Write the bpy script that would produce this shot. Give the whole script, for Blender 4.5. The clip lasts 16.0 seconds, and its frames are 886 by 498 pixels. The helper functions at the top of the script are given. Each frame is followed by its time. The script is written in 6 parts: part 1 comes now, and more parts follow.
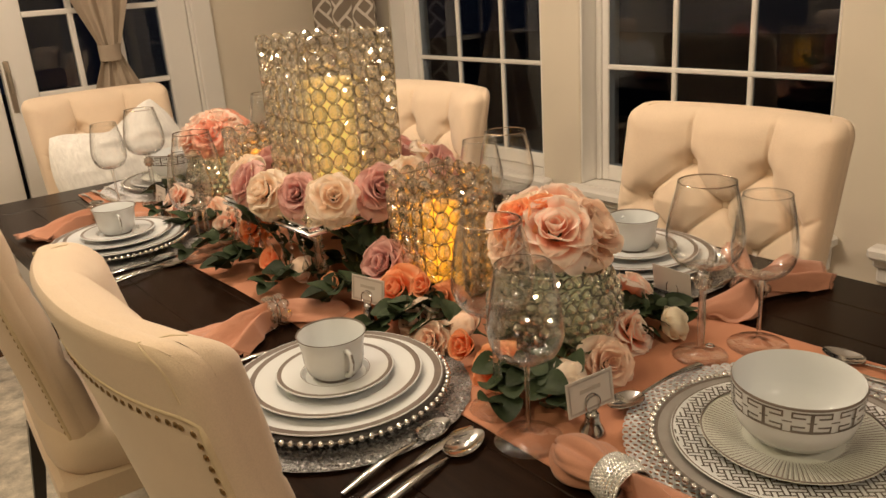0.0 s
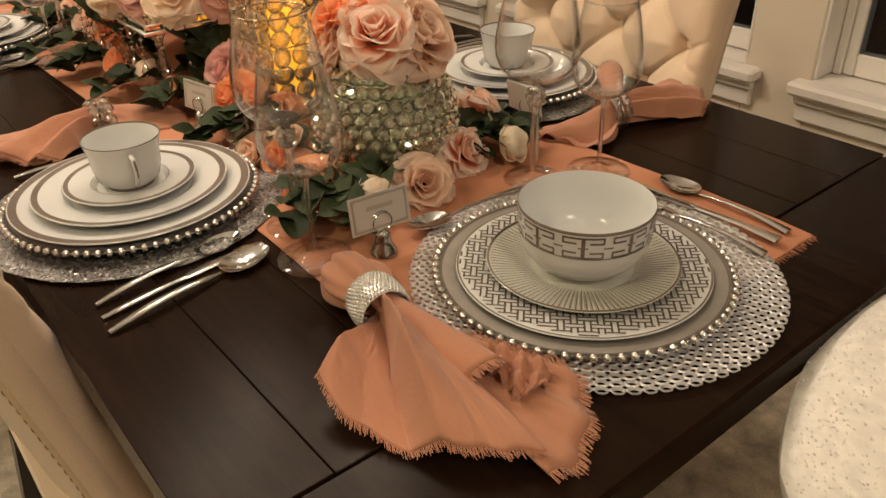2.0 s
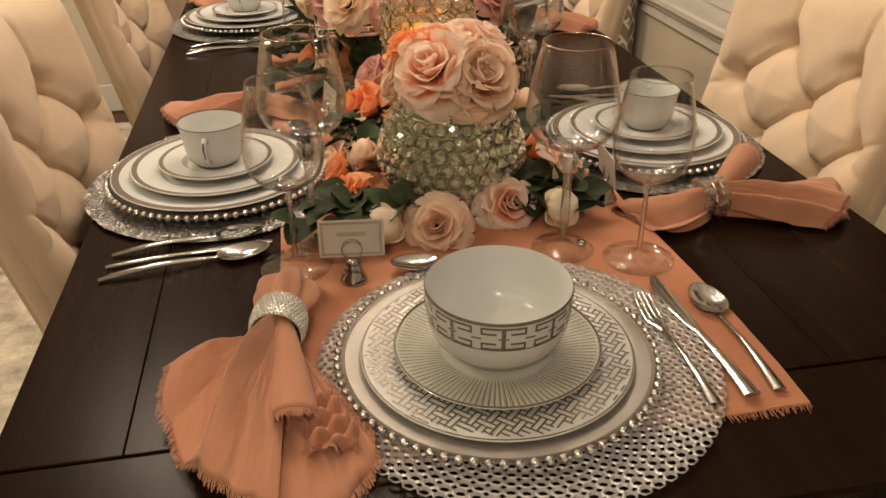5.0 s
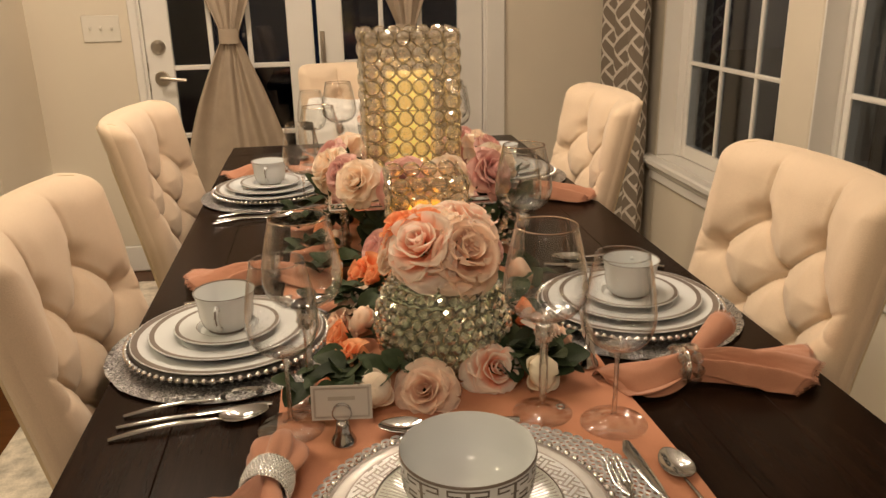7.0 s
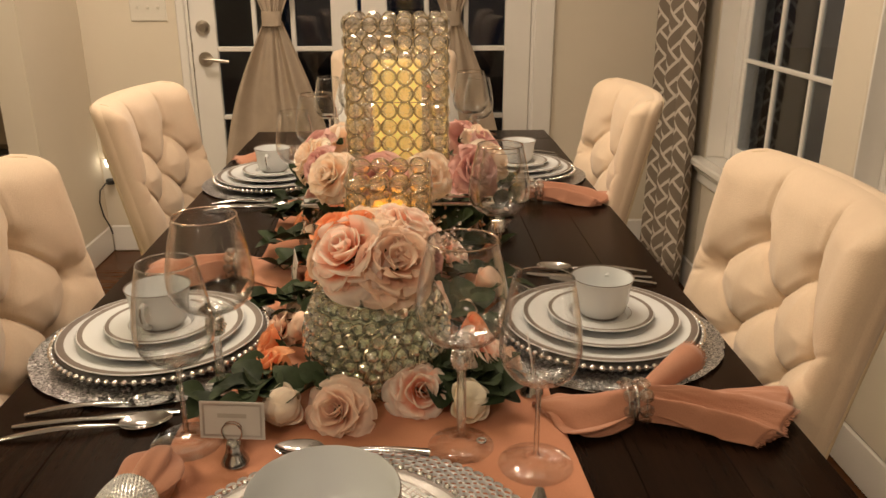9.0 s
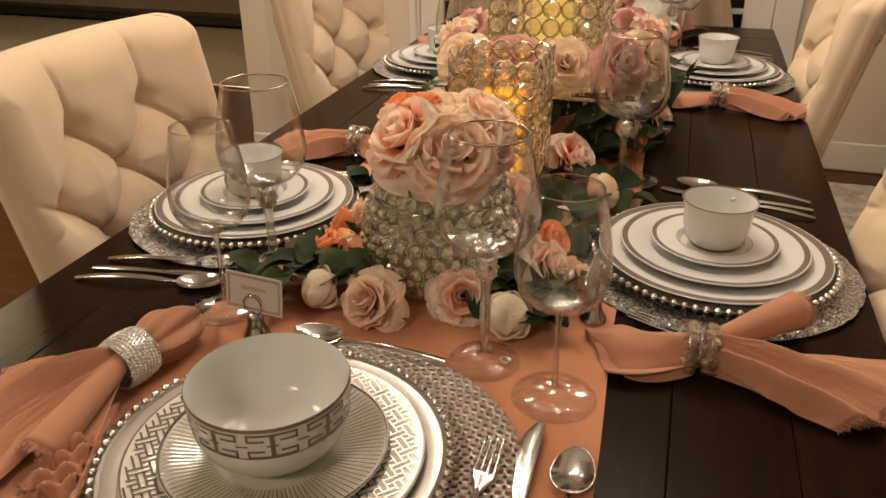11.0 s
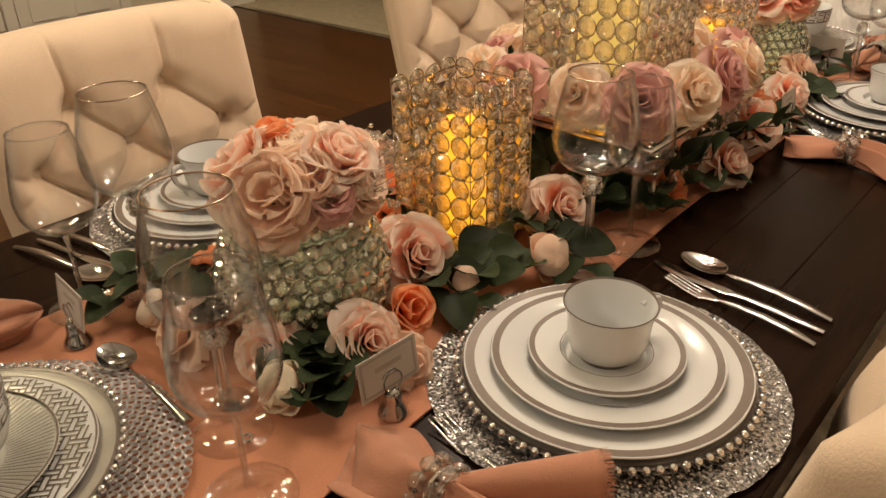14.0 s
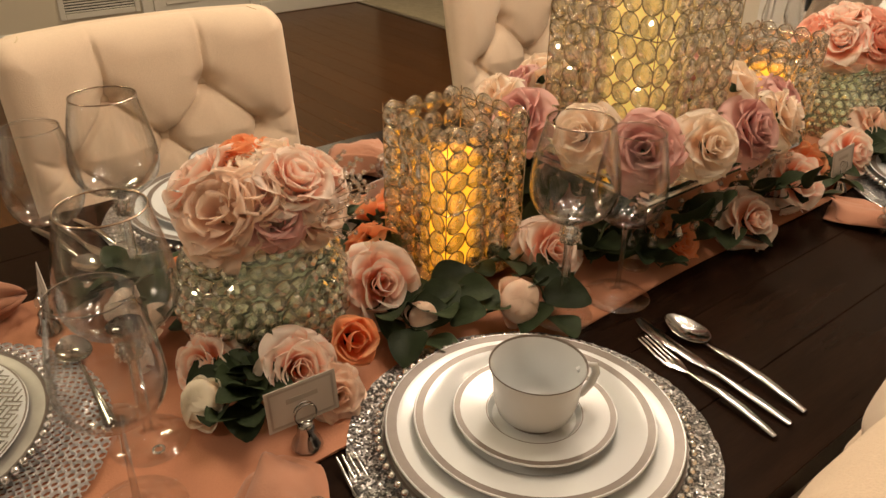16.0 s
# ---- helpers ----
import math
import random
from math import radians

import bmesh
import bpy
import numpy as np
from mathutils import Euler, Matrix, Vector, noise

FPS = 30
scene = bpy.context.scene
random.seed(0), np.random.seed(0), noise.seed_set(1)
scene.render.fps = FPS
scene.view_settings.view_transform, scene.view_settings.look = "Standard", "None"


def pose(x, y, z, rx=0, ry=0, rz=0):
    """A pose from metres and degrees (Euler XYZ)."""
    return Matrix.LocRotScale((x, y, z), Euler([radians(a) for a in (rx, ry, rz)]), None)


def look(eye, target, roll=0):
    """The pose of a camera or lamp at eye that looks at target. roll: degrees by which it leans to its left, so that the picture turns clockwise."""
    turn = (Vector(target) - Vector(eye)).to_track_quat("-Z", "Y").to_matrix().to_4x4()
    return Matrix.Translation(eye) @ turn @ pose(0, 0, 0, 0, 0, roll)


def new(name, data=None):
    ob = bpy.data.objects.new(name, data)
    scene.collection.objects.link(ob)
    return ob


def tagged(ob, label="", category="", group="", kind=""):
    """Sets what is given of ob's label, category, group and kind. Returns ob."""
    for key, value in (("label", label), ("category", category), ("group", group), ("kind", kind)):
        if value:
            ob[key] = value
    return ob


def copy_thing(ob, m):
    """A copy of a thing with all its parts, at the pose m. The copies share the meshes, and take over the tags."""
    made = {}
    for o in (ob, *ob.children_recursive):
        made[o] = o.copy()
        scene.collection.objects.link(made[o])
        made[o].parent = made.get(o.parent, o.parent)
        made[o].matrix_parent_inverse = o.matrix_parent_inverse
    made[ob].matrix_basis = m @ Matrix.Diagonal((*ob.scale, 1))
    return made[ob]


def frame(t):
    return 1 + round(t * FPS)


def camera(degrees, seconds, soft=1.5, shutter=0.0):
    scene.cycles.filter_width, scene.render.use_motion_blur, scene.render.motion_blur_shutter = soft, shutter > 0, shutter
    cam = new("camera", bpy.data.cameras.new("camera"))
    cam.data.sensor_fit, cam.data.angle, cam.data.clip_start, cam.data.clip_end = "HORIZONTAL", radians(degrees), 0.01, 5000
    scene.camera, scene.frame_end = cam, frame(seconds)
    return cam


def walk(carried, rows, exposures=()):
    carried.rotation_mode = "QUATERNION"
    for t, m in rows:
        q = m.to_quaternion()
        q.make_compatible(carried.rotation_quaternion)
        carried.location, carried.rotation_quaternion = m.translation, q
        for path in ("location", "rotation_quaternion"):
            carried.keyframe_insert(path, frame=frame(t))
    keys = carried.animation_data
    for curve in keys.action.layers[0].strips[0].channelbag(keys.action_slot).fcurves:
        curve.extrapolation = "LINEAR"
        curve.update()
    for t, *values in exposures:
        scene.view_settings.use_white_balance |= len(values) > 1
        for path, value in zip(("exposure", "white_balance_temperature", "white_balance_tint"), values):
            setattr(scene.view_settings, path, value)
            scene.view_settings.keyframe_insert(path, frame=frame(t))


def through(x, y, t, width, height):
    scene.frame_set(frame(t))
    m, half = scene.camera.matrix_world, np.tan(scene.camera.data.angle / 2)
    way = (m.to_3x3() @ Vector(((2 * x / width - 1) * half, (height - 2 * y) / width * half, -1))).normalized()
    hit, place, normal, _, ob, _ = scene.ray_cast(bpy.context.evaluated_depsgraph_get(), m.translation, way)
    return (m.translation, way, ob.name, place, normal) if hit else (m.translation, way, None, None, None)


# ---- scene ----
cam = camera(58.6, 16.0)
PATH = [
    (0, (-0.815, -0.159, 1.301), (0.346, 1.332, 0.646), -4.1),
    (0.5, (-0.792, -0.172, 1.289), (0.373, 1.29, 0.579), -4.0),
    (1, (-0.738, -0.191, 1.272), (0.426, 1.22, 0.464), -3.6),
    (1.5, (-0.661, -0.216, 1.248), (0.459, 1.151, 0.312), -2.5),
    (2, (-0.596, -0.249, 1.228), (0.464, 1.097, 0.196), -1.7),
    (2.5, (-0.55, -0.26, 1.229), (0.447, 1.096, 0.149), -1.5),
    (3, (-0.466, -0.268, 1.217), (0.418, 1.16, 0.13), -0.6),
    (3.2, (-0.425, -0.27, 1.213), (0.412, 1.183, 0.124), -0.0),
    (5.3, (-0.19, -0.42, 1.259), (0.068, 1.321, 0.309), -1.2),
    (5.5, (-0.177, -0.439, 1.267), (0.065, 1.327, 0.36), -1.6),
    (6, (-0.17, -0.458, 1.283), (0.061, 1.366, 0.494), -1.4),
    (6.5, (-0.172, -0.46, 1.294), (0.073, 1.401, 0.603), -1.1),
    (7, (-0.168, -0.465, 1.299), (0.1, 1.412, 0.66), -1.2),
    (7.5, (-0.148, -0.478, 1.301), (0.147, 1.402, 0.688), -1.3),
    (8, (-0.117, -0.478, 1.303), (0.164, 1.407, 0.696), -1.8),
    (8.5, (-0.052, -0.43, 1.298), (0.149, 1.461, 0.679), -1.1),
    (9, (0.031, -0.382, 1.292), (0.108, 1.503, 0.627), -0.0),
    (9.5, (0.067, -0.343, 1.27), (0.012, 1.518, 0.54), -0.2),
    (10, (0.098, -0.304, 1.248), (-0.106, 1.522, 0.457), -0.8),
    (10.2, (0.124, -0.292, 1.253), (-0.148, 1.51, 0.428), -0.6),
    (12.3, (0.445, -0.168, 1.254), (-0.339, 1.42, 0.324), -0.3),
    (12.5, (0.47, -0.132, 1.254), (-0.339, 1.449, 0.334), -0.0),
    (13, (0.529, -0.034, 1.277), (-0.327, 1.498, 0.316), 0.4),
    (13.5, (0.57, 0.042, 1.272), (-0.419, 1.491, 0.312), -1.6),
    (14, (0.627, 0.115, 1.284), (-0.529, 1.43, 0.317), -1.2),
    (14.5, (0.672, 0.152, 1.283), (-0.573, 1.398, 0.334), -1.4),
    (15, (0.715, 0.177, 1.285), (-0.586, 1.378, 0.354), -1.9),
    (15.5, (0.731, 0.208, 1.294), (-0.608, 1.38, 0.381), -1.2),
    (16, (0.725, 0.264, 1.311), (-0.63, 1.376, 0.348), 0.9),
]
walk(cam, [(t, look(eye, target, roll)) for t, eye, target, roll in PATH])

# ---- light ----
world = bpy.data.worlds.new("night")
scene.world = world
world.use_nodes = True
world.node_tree.nodes["Background"].inputs[0].default_value = (0.012, 0.016, 0.028, 1)
world.node_tree.nodes["Background"].inputs[1].default_value = 0.35


def lamp(name, kind, place, energy, colour, size=0.1, target=None):
    data = bpy.data.lights.new(name, kind)
    data.energy, data.color = energy, colour
    if kind == "AREA":
        data.shape, data.size = "DISK", size
    else:
        data.shadow_soft_size = size
    ob = new(name, data)
    ob.matrix_basis = look(place, target or (place[0], place[1] + 0.001, 0))
    return ob


WARM = (1.0, 0.80, 0.60)
for k in range(5):
    a = 2 * math.pi * k / 5 + 0.3
    lamp("chandelier_bulb", "POINT", (0.03 + 0.24 * math.cos(a), 1.2 + 0.24 * math.sin(a), 1.86), 6.4, WARM, 0.035)
# Unseen fill lamps, placed to brighten the near end, chair backs and far wall.
lamp("ceiling_fill", "AREA", (-0.6, -1.7, 2.58), 27, WARM, 0.5)
lamp("ceiling_fill", "AREA", (-1.75, 0.30, 2.58), 16, (1.0, 0.84, 0.50), 0.4)
lamp("ceiling_fill", "AREA", (-0.85, 2.15, 2.58), 25, WARM, 0.4)
lamp("hall_downlight", "AREA", (-3.5, 2.7, 2.58), 30, (1.0, 0.78, 0.48), 0.4)
# Unseen fill lamp added over the next room.
lamp("lounge_fill", "AREA", (-4.6, 6.6, 2.58), 14, WARM, 0.4)

# ---- mesh helpers ----


class Build:
    """Collects vertices and faces of one mesh."""

    def __init__(self):
        self.v, self.f, self.m, self.uv = [], [], [], []

    def grid(self, fn, nu, nv, wrap=False, mat=0, uv=None):
        base = len(self.v)
        cols = nu if wrap else nu + 1
        for j in range(nv + 1):
            for i in range(cols):
                self.v.append(tuple(fn(i / nu, j / nv)))
                self.uv.append(uv(i / nu, j / nv) if uv else (i / nu, j / nv))
        for j in range(nv):
            for i in range(nu):
                a, b = base + j * cols + i, base + j * cols + (i + 1) % cols
                self.f.append((a, b, b + cols, a + cols))
                self.m.append(mat(i, j) if callable(mat) else mat)
        return self

    def lathe(self, profile, seg=48, mats=None, centre=(0, 0, 0)):
        n = len(profile) - 1

        def fn(u, v):
            r, z = profile[round(v * n)]
            a = 2 * math.pi * u
            return (centre[0] + r * math.cos(a), centre[1] + r * math.sin(a), centre[2] + z)

        return self.grid(fn, seg, n, True, (lambda i, j: mats[j]) if mats else 0)

    def tube(self, points, radius, seg=8, mat=0, caps=True, side=None):
        pts = [Vector(p) for p in points]
        base, n = len(self.v), len(pts)
        side = Vector(side) if side else None
        for k, p in enumerate(pts):
            d = (pts[min(k + 1, n - 1)] - pts[max(k - 1, 0)]).normalized()
            if side is None:
                side = d.orthogonal().normalized()
            side = (side - d * side.dot(d)).normalized()
            up = d.cross(side)
            r = radius(k / max(1, n - 1)) if callable(radius) else radius
            rx, ry = r if isinstance(r, tuple) else (r, r)
            for i in range(seg):
                a = 2 * math.pi * i / seg
                self.v.append(tuple(p + side * rx * math.cos(a) + up * ry * math.sin(a)))
                self.uv.append((i / seg, k / n))
        for k in range(n - 1):
            for i in range(seg):
                a, b = base + k * seg + i, base + k * seg + (i + 1) % seg
                self.f.append((a, b, b + seg, a + seg))
                self.m.append(mat)
        if caps:
            self.f.append(tuple(base + i for i in reversed(range(seg))))
            self.f.append(tuple(base + (n - 1) * seg + i for i in range(seg)))
            self.m += [mat, mat]
        return self

    def box(self, lo, hi, r=0.0, mat=0):
        (x0, y0, z0), (x1, y1, z1) = lo, hi
        r = min(r, (x1 - x0) * 0.45, (y1 - y0) * 0.45, (z1 - z0) * 0.45)
        base = len(self.v)
        ring = []
        levels = ((z0, r), (z0 + r, 0), (z1 - r, 0), (z1, r)) if r > 0 else ((z0, 0), (z1, 0))
        for z, inset in levels:
            a, b, c, d = x0 + inset, x1 - inset, y0 + inset, y1 - inset
            k = r * (1.0 if inset == 0 else 0.4)
            corners = ((a + k, c), (b - k, c), (b, c + k), (b, d - k), (b - k, d), (a + k, d), (a, d - k), (a, c + k)) if r > 0 else ((a, c), (b, c), (b, d), (a, d))
            ring.append(len(corners))
            for x, y in corners:
                self.v.append((x, y, z))
                self.uv.append((x, y))
        n = ring[0]
        for k in range(len(levels) - 1):
            for i in range(n):
                p, q = base + k * n + i, base + k * n + (i + 1) % n
                self.f.append((p, q, q + n, p + n))
                self.m.append(mat)
        self.f.append(tuple(base + i for i in reversed(range(n))))
        self.f.append(tuple(base + (len(levels) - 1) * n + i for i in range(n)))
        self.m += [mat, mat]
        return self

    def ball(self, centre, r, seg=10, rings=6, mat=0):
        c = Vector(centre)
        rr = r if isinstance(r, tuple) else (r, r, r)

        def fn(u, v):
            a, b = 2 * math.pi * u, math.pi * (v - 0.5)
            b *= 0.999
            return (c.x + rr[0] * math.cos(b) * math.cos(a), c.y + rr[1] * math.cos(b) * math.sin(a), c.z + rr[2] * math.sin(b))

        return self.grid(fn, seg, rings, True, mat)

    def torus(self, centre, R, r, axis="z", seg=20, side=6, mat=0, sy=1.0):
        c = centre

        def fn(u, v):
            a, b = 2 * math.pi * u, 2 * math.pi * v
            x, y, z = (R + r * math.cos(b)) * math.cos(a), (R + r * math.cos(b)) * math.sin(a) * sy, r * math.sin(b)
            if axis == "y":
                x, y, z = x, z, y
            elif axis == "x":
                x, y, z = z, x, y
            return (c[0] + x, c[1] + y, c[2] + z)

        return self.grid(fn, seg, side, True, mat)

    def shift(self, m):
        self.v = [tuple(m @ Vector(p)) for p in self.v]
        return self

    def mesh(self, name, mats, smooth=40):
        me = bpy.data.meshes.new(name)
        me.from_pydata(self.v, [], self.f)
        layer = me.uv_layers.new(name="UVMap")
        index = np.empty(len(me.loops), dtype=np.int32)
        me.loops.foreach_get("vertex_index", index)
        layer.data.foreach_set("uv", np.array(self.uv, dtype=np.float32)[index].ravel())
        for mt in mats if isinstance(mats, (list, tuple)) else [mats]:
            me.materials.append(mt)
        me.polygons.foreach_set("material_index", self.m)
        if smooth:
            me.polygons.foreach_set("use_smooth", [True] * len(me.polygons))
            me.update()
            me.set_sharp_from_angle(angle=radians(smooth))
        me.update()
        return me


def thing(name, m, label, category, group="", kind=""):
    ob = new(name)
    ob.matrix_basis = m
    return tagged(ob, label, category, group, kind)


def part(name, b, mats, parent, label="", smooth=40, m=None):
    """Links a Build (or a ready mesh) as one mesh under a thing or a part."""
    me = b.mesh(name, mats, smooth) if isinstance(b, Build) else b
    ob = new(name, me)
    ob.parent = parent
    if m is not None:
        ob.matrix_basis = m
    return tagged(ob, label)


def solo(name, b, mats, m, label, category, group="", kind="", smooth=40):
    ob = new(name, b.mesh(name, mats, smooth))
    ob.matrix_basis = m
    return tagged(ob, label, category, group, kind)


# ---- materials ----


def material(name, colour, rough=0.5, metal=0.0, spread=0.12, scale=8.0, fine=0.0, bump=0.0, bump_scale=60.0, coat=0.0, sheen=0.0, random_tone=0.0, stretch=None, spec=None, sss=0.0):
    mt = bpy.data.materials.new(name)
    mt.use_nodes = True
    nt = mt.node_tree
    bs = nt.nodes["Principled BSDF"]
    bs.inputs["Roughness"].default_value = rough
    bs.inputs["Metallic"].default_value = metal
    bs.inputs["Coat Weight"].default_value = coat
    bs.inputs["Sheen Weight"].default_value = sheen
    if spec is not None:
        bs.inputs["Specular IOR Level"].default_value = spec
    if sss:
        bs.inputs["Subsurface Weight"].default_value = sss
        bs.inputs["Subsurface Radius"].default_value = (0.012, 0.006, 0.004)
    tc = nt.nodes.new("ShaderNodeTexCoord")
    source = tc.outputs["Object"]
    if stretch:
        mp = nt.nodes.new("ShaderNodeMapping")
        mp.inputs["Scale"].default_value = stretch
        nt.links.new(source, mp.inputs[0])
        source = mp.outputs[0]
    ns = nt.nodes.new("ShaderNodeTexNoise")
    ns.inputs["Scale"].default_value = scale
    ns.inputs["Detail"].default_value = 6.0
    ns.inputs["Roughness"].default_value = 0.6
    nt.links.new(source, ns.inputs["Vector"])
    ramp = nt.nodes.new("ShaderNodeMapRange")
    ramp.inputs[1].default_value, ramp.inputs[2].default_value = 0.3, 0.7
    ramp.inputs[3].default_value, ramp.inputs[4].default_value = 1 - spread, 1 + spread
    nt.links.new(ns.outputs["Fac"], ramp.inputs[0])
    value = ramp.outputs[0]
    if fine:
        n2 = nt.nodes.new("ShaderNodeTexNoise")
        n2.inputs["Scale"].default_value = bump_scale
        n2.inputs["Detail"].default_value = 3.0
        nt.links.new(source, n2.inputs["Vector"])
        r2 = nt.nodes.new("ShaderNodeMapRange")
        r2.inputs[3].default_value, r2.inputs[4].default_value = 1 - fine, 1 + fine
        nt.links.new(n2.outputs["Fac"], r2.inputs[0])
        mul = nt.nodes.new("ShaderNodeMath")
        mul.operation = "MULTIPLY"
        nt.links.new(value, mul.inputs[0])
        nt.links.new(r2.outputs[0], mul.inputs[1])
        value = mul.outputs[0]
    if random_tone:
        oi = nt.nodes.new("ShaderNodeObjectInfo")
        r3 = nt.nodes.new("ShaderNodeMapRange")
        r3.inputs[3].default_value, r3.inputs[4].default_value = 1 - random_tone, 1 + random_tone
        nt.links.new(oi.outputs["Random"], r3.inputs[0])
        mul = nt.nodes.new("ShaderNodeMath")
        mul.operation = "MULTIPLY"
        nt.links.new(value, mul.inputs[0])
        nt.links.new(r3.outputs[0], mul.inputs[1])
        value = mul.outputs[0]
    mix = nt.nodes.new("ShaderNodeVectorMath")
    mix.operation = "SCALE"
    mix.inputs[0].default_value = colour
    nt.links.new(value, mix.inputs["Scale"])
    nt.links.new(mix.outputs[0], bs.inputs["Base Color"])
    if bump:
        bn = nt.nodes.new("ShaderNodeTexNoise")
        bn.inputs["Scale"].default_value = bump_scale
        bn.inputs["Detail"].default_value = 4.0
        nt.links.new(source, bn.inputs["Vector"])
        bp = nt.nodes.new("ShaderNodeBump")
        bp.inputs["Strength"].default_value = bump
        bp.inputs["Distance"].default_value = 0.002
        nt.links.new(bn.outputs["Fac"], bp.inputs["Height"])
        nt.links.new(bp.outputs[0], bs.inputs["Normal"])
    return mt


def math_node(nt, op, a, b=None):
    n = nt.nodes.new("ShaderNodeMath")
    n.operation = op
    for k, x in enumerate((a, b)):
        if x is None:
            continue
        if isinstance(x, (int, float)):
            n.inputs[k].default_value = x
        else:
            nt.links.new(x, n.inputs[k])
    return n.outputs[0]


def thin_glass(name, tint, rough=0.01, ior=1.45, power=4.0, rim=0.55):
    mt = bpy.data.materials.new(name)
    mt.use_nodes = True
    nt = mt.node_tree
    nt.nodes.remove(nt.nodes["Principled BSDF"])
    out = nt.nodes["Material Output"]
    tr = nt.nodes.new("ShaderNodeBsdfTransparent")
    tr.inputs[0].default_value = (*tint, 1)
    gl = nt.nodes.new("ShaderNodeBsdfGlossy")
    gl.inputs["Roughness"].default_value = rough
    lw = nt.nodes.new("ShaderNodeLayerWeight")
    f0 = ((ior - 1) / (ior + 1)) ** 2
    edge = math_node(nt, "POWER", lw.outputs["Facing"], power)
    mx = nt.nodes.new("ShaderNodeMixShader")
    nt.links.new(math_node(nt, "ADD", math_node(nt, "MULTIPLY", edge, rim), 0.8 * f0), mx.inputs[0])
    nt.links.new(tr.outputs[0], mx.inputs[1])
    nt.links.new(gl.outputs[0], mx.inputs[2])
    nt.links.new(mx.outputs[0], out.inputs["Surface"])
    return mt


def solid_glass(name, tint, rough=0.02, ior=1.5, clear=0.35, shine=0.0, milk=0.0):
    """Cut glass: refraction, with a share of straight passage for the light that it lets through."""
    mt = bpy.data.materials.new(name)
    mt.use_nodes = True
    nt = mt.node_tree
    nt.nodes.remove(nt.nodes["Principled BSDF"])
    out = nt.nodes["Material Output"]
    gl = nt.nodes.new("ShaderNodeBsdfGlass")
    gl.inputs["Color"].default_value = (*tint, 1)
    gl.inputs["Roughness"].default_value = rough
    gl.inputs["IOR"].default_value = ior
    tr = nt.nodes.new("ShaderNodeBsdfTransparent")
    tr.inputs[0].default_value = (*tint, 1)
    mx = nt.nodes.new("ShaderNodeMixShader")
    mx.inputs[0].default_value = clear
    nt.links.new(gl.outputs[0], mx.inputs[1])
    nt.links.new(tr.outputs[0], mx.inputs[2])
    face, both = nt.nodes.new("ShaderNodeBsdfGlossy"), nt.nodes.new("ShaderNodeMixShader")
    face.inputs["Roughness"].default_value = 0.06
    both.inputs[0].default_value = shine
    nt.links.new(mx.outputs[0], both.inputs[1])
    nt.links.new(face.outputs[0], both.inputs[2])
    soft, last = nt.nodes.new("ShaderNodeBsdfDiffuse"), nt.nodes.new("ShaderNodeMixShader")
    soft.inputs[0].default_value = (0.78 * tint[0], 0.78 * tint[1], 0.74 * tint[2], 1)
    last.inputs[0].default_value = milk
    nt.links.new(both.outputs[0], last.inputs[1])
    nt.links.new(soft.outputs[0], last.inputs[2])
    nt.links.new(last.outputs[0], out.inputs["Surface"])
    return mt


def glowing(name, colour, strength, base=(0.8, 0.6, 0.3)):
    mt = material(name, base, 0.5, spread=0.05)
    bs = mt.node_tree.nodes["Principled BSDF"]
    bs.inputs["Emission Color"].default_value = (*colour, 1)
    bs.inputs["Emission Strength"].default_value = strength
    return mt


def trellis_cloth(name, ground, line, cell=0.104, w=0.50, t=0.058):
    """Cloth printed with a woven lattice of diagonal bands outlined in white."""
    mt = material(name, ground, 0.85, spread=0.06, fine=0.1, bump=0.2, bump_scale=400)
    nt = mt.node_tree
    bs = nt.nodes["Principled BSDF"]
    base = bs.inputs["Base Color"].links[0].from_socket
    tc = nt.nodes.new("ShaderNodeTexCoord")
    sp = nt.nodes.new("ShaderNodeSeparateXYZ")
    nt.links.new(tc.outputs["UV"], sp.inputs[0])
    M = lambda op, a, b=None: math_node(nt, op, a, b)
    k = 0.7071 / cell
    a = M("MULTIPLY", M("ADD", sp.outputs[0], sp.outputs[1]), k)
    b = M("MULTIPLY", M("SUBTRACT", sp.outputs[0], sp.outputs[1]), k)
    fa = M("ABSOLUTE", M("SUBTRACT", M("FRACT", a), 0.5))
    fb = M("ABSOLUTE", M("SUBTRACT", M("FRACT", b), 0.5))
    line_a = M("LESS_THAN", M("ABSOLUTE", M("SUBTRACT", fa, w / 2)), t)
    line_b = M("LESS_THAN", M("ABSOLUTE", M("SUBTRACT", fb, w / 2)), t)
    in_a, in_b = M("LESS_THAN", fa, w / 2 - t), M("LESS_THAN", fb, w / 2 - t)
    par = M("MODULO", M("ABSOLUTE", M("ADD", M("FLOOR", a), M("FLOOR", b))), 2.0)
    par = M("GREATER_THAN", par, 0.5)
    show_a = M("MULTIPLY", line_a, M("SUBTRACT", 1.0, M("MULTIPLY", in_b, par)))
    show_b = M("MULTIPLY", line_b, M("SUBTRACT", 1.0, M("MULTIPLY", in_a, M("SUBTRACT", 1.0, par))))
    white = M("MAXIMUM", show_a, show_b)
    mx = nt.nodes.new("ShaderNodeMix")
    mx.data_type = "RGBA"
    nt.links.new(white, mx.inputs[0])
    nt.links.new(base, mx.inputs[6])
    mx.inputs[7].default_value = (*line, 1)
    nt.links.new(mx.outputs[2], bs.inputs["Base Color"])
    return mt


